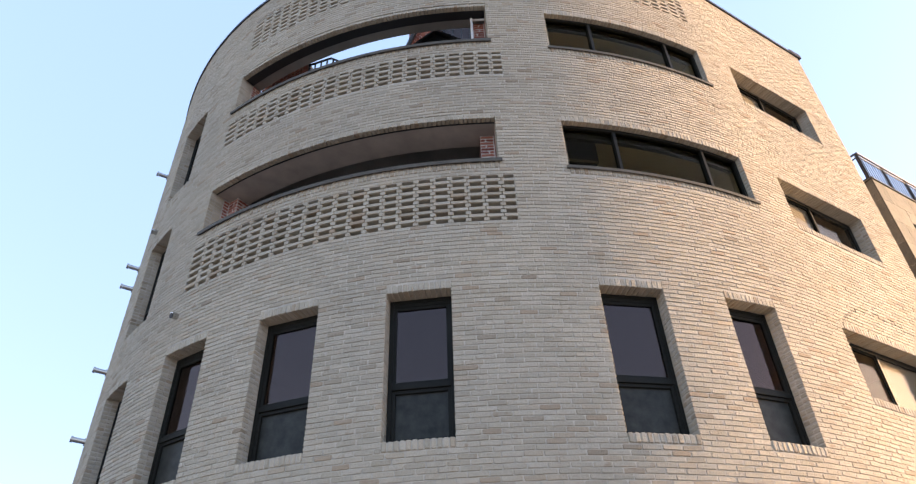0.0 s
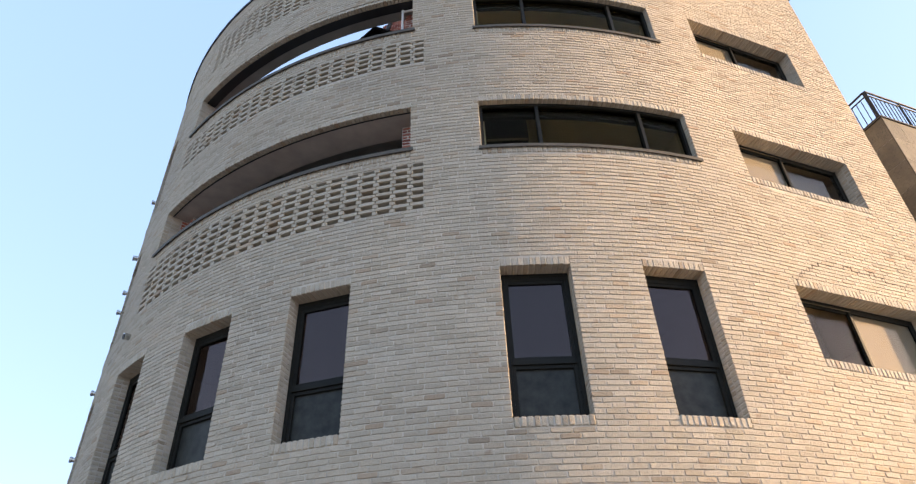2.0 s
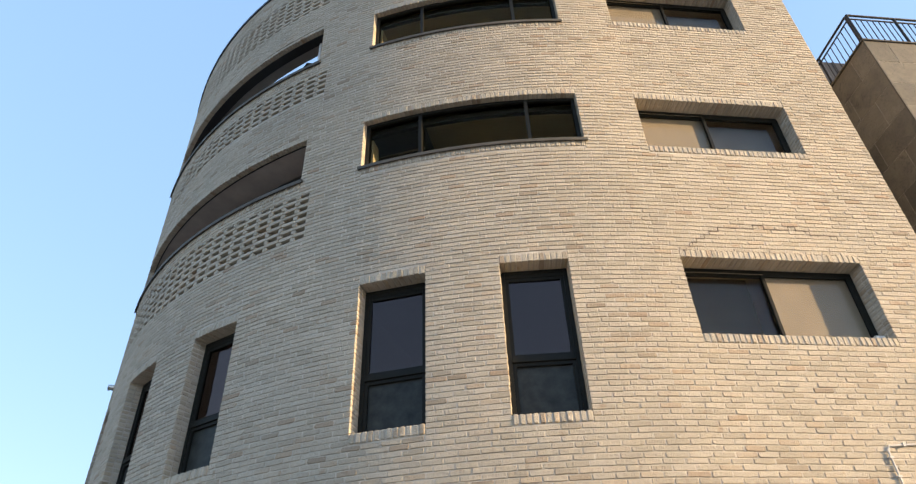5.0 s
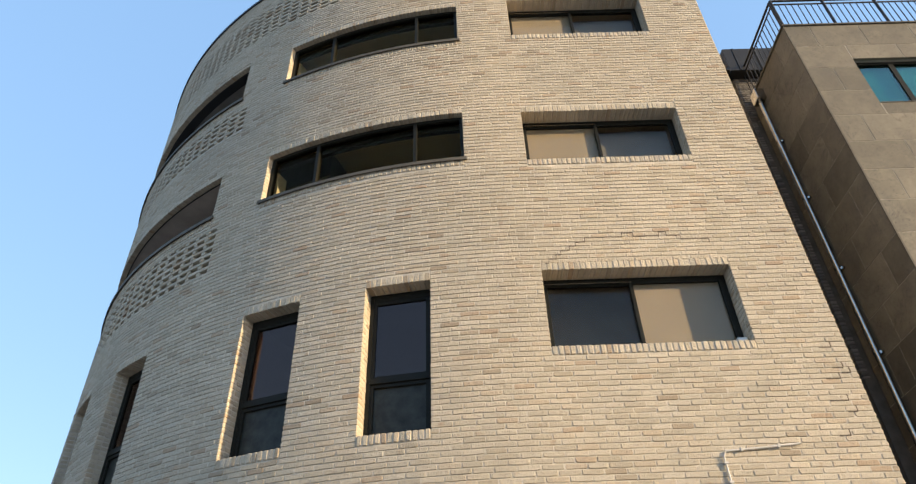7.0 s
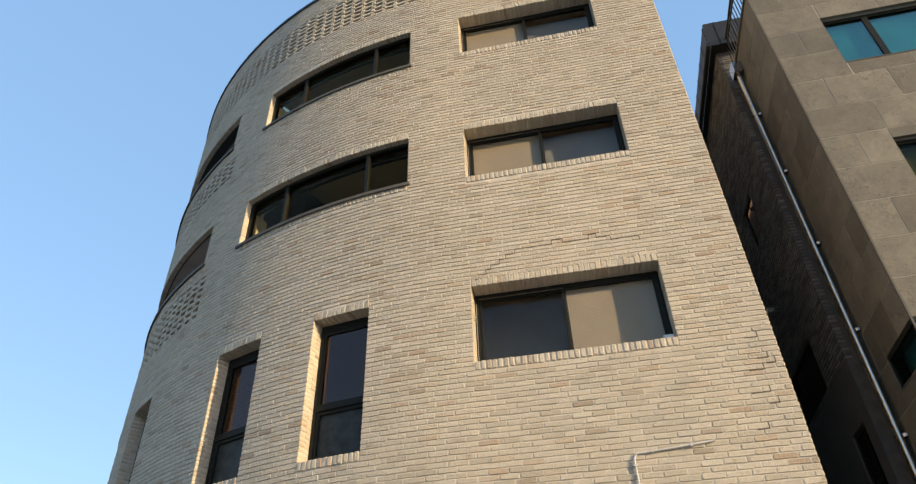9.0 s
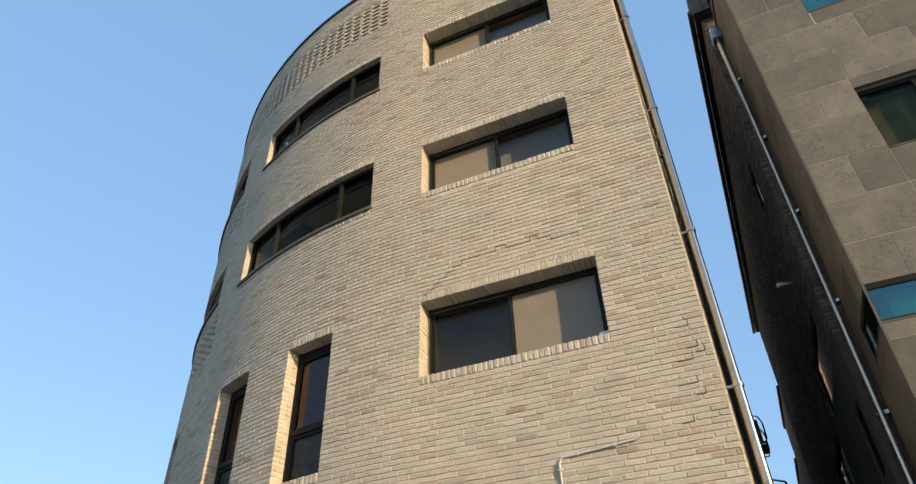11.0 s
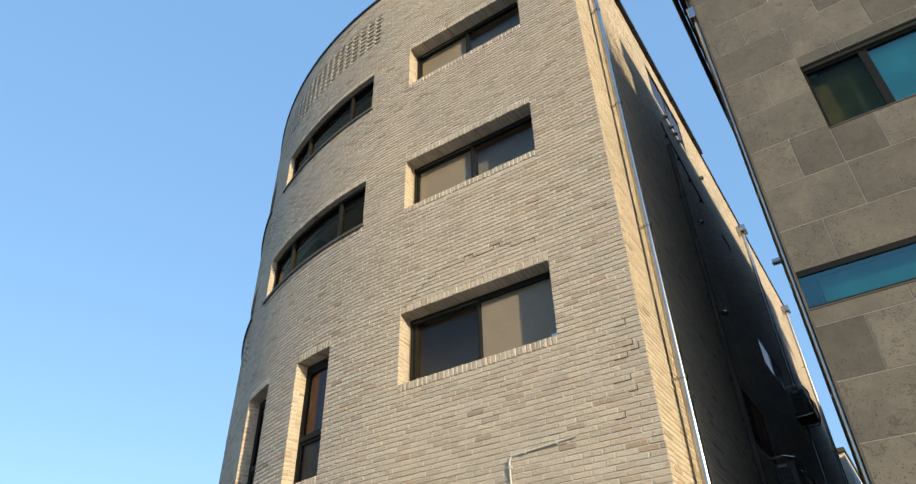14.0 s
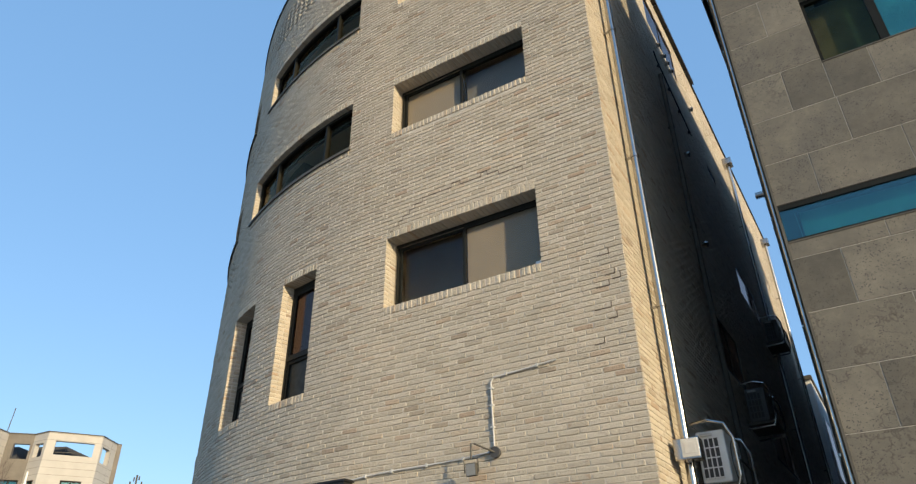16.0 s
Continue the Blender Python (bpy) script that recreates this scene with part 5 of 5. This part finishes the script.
part("crossarm", Build().tube([(bx - 1.6, by - 0.96, 26.2), (bx + 1.6, by + 0.96, 26.2)], 0.06, 6), FLASHING, ms)

# bare tree before the apartment house
tree = empty("bare_tree", (*at(-66.0, 40), 0))
tagged(tree, "bare winter tree with thin twigs before the apartment house", "tree")
rg = random.Random(8)
tb, tw = Build(), Build()


def limb(b, p, d, length, r, depth):
    q = p + d * length
    mid = (p + q) / 2 + Vector((rg.uniform(-1, 1), rg.uniform(-1, 1), 0)) * length * 0.06
    b.tube([p, mid, q], r, 5, False)
    if depth:
        for _ in range(3):
            nd = (d + Vector((rg.uniform(-1, 1), rg.uniform(-1, 1), rg.uniform(-0.2, 0.7))) * 0.75).normalized()
            limb(tw, q, nd, length * rg.uniform(0.55, 0.8), r * 0.55, depth - 1)


tx, ty = at(-65.6, 40)
limb(tb, Vector((tx, ty, 0)), Vector((0, 0, 1)), 3.6, 0.10, 5)
part("trunk", tb, DARK_BARK, tree)
part("crown", tw, DARK_BARK, tree)

# ---- ground ----
gr = Build().box((-1500, -1500, -0.3), (1500, 1500, 0)).obj("ground", ASPHALT)
tagged(gr, "pale grey paved ground reaching the horizon", "ground", kind="structure")

# ---- single stones and bricks ----
slabs(nfront, NRIGHT - NX, NW, 0.91, 0.46, "stone_slab")
slabs(nside, NBACK - NY, SW, 0.91, 0.46, "stone_slab")
shared = {}
for lo, hi, a, c in near.taken:
    key = round((hi - lo) / 0.004), random.randrange(4)
    if key not in shared:
        wd_, ht = key[0] * 0.004, COURSE - JOINT
        b = Build().brick(lambda u, z, d: Vector((u, d, z)), -wd_ / 2, wd_ / 2, -ht / 2, ht / 2)
        me = bpy.data.meshes.new("brick")
        me.from_pydata([tuple(v) for v in b.v], [], b.f)
        me.materials.append(BRICK)
        shared[key] = me
    ob = new("brick", shared[key])
    ob.parent = front_wall
    ob.matrix_parent_inverse = front_wall.matrix_world.inverted()
    ob.matrix_basis = Matrix.Translation(front((lo + hi) / 2, (a + c) / 2, random.uniform(-0.003, 0.003)))
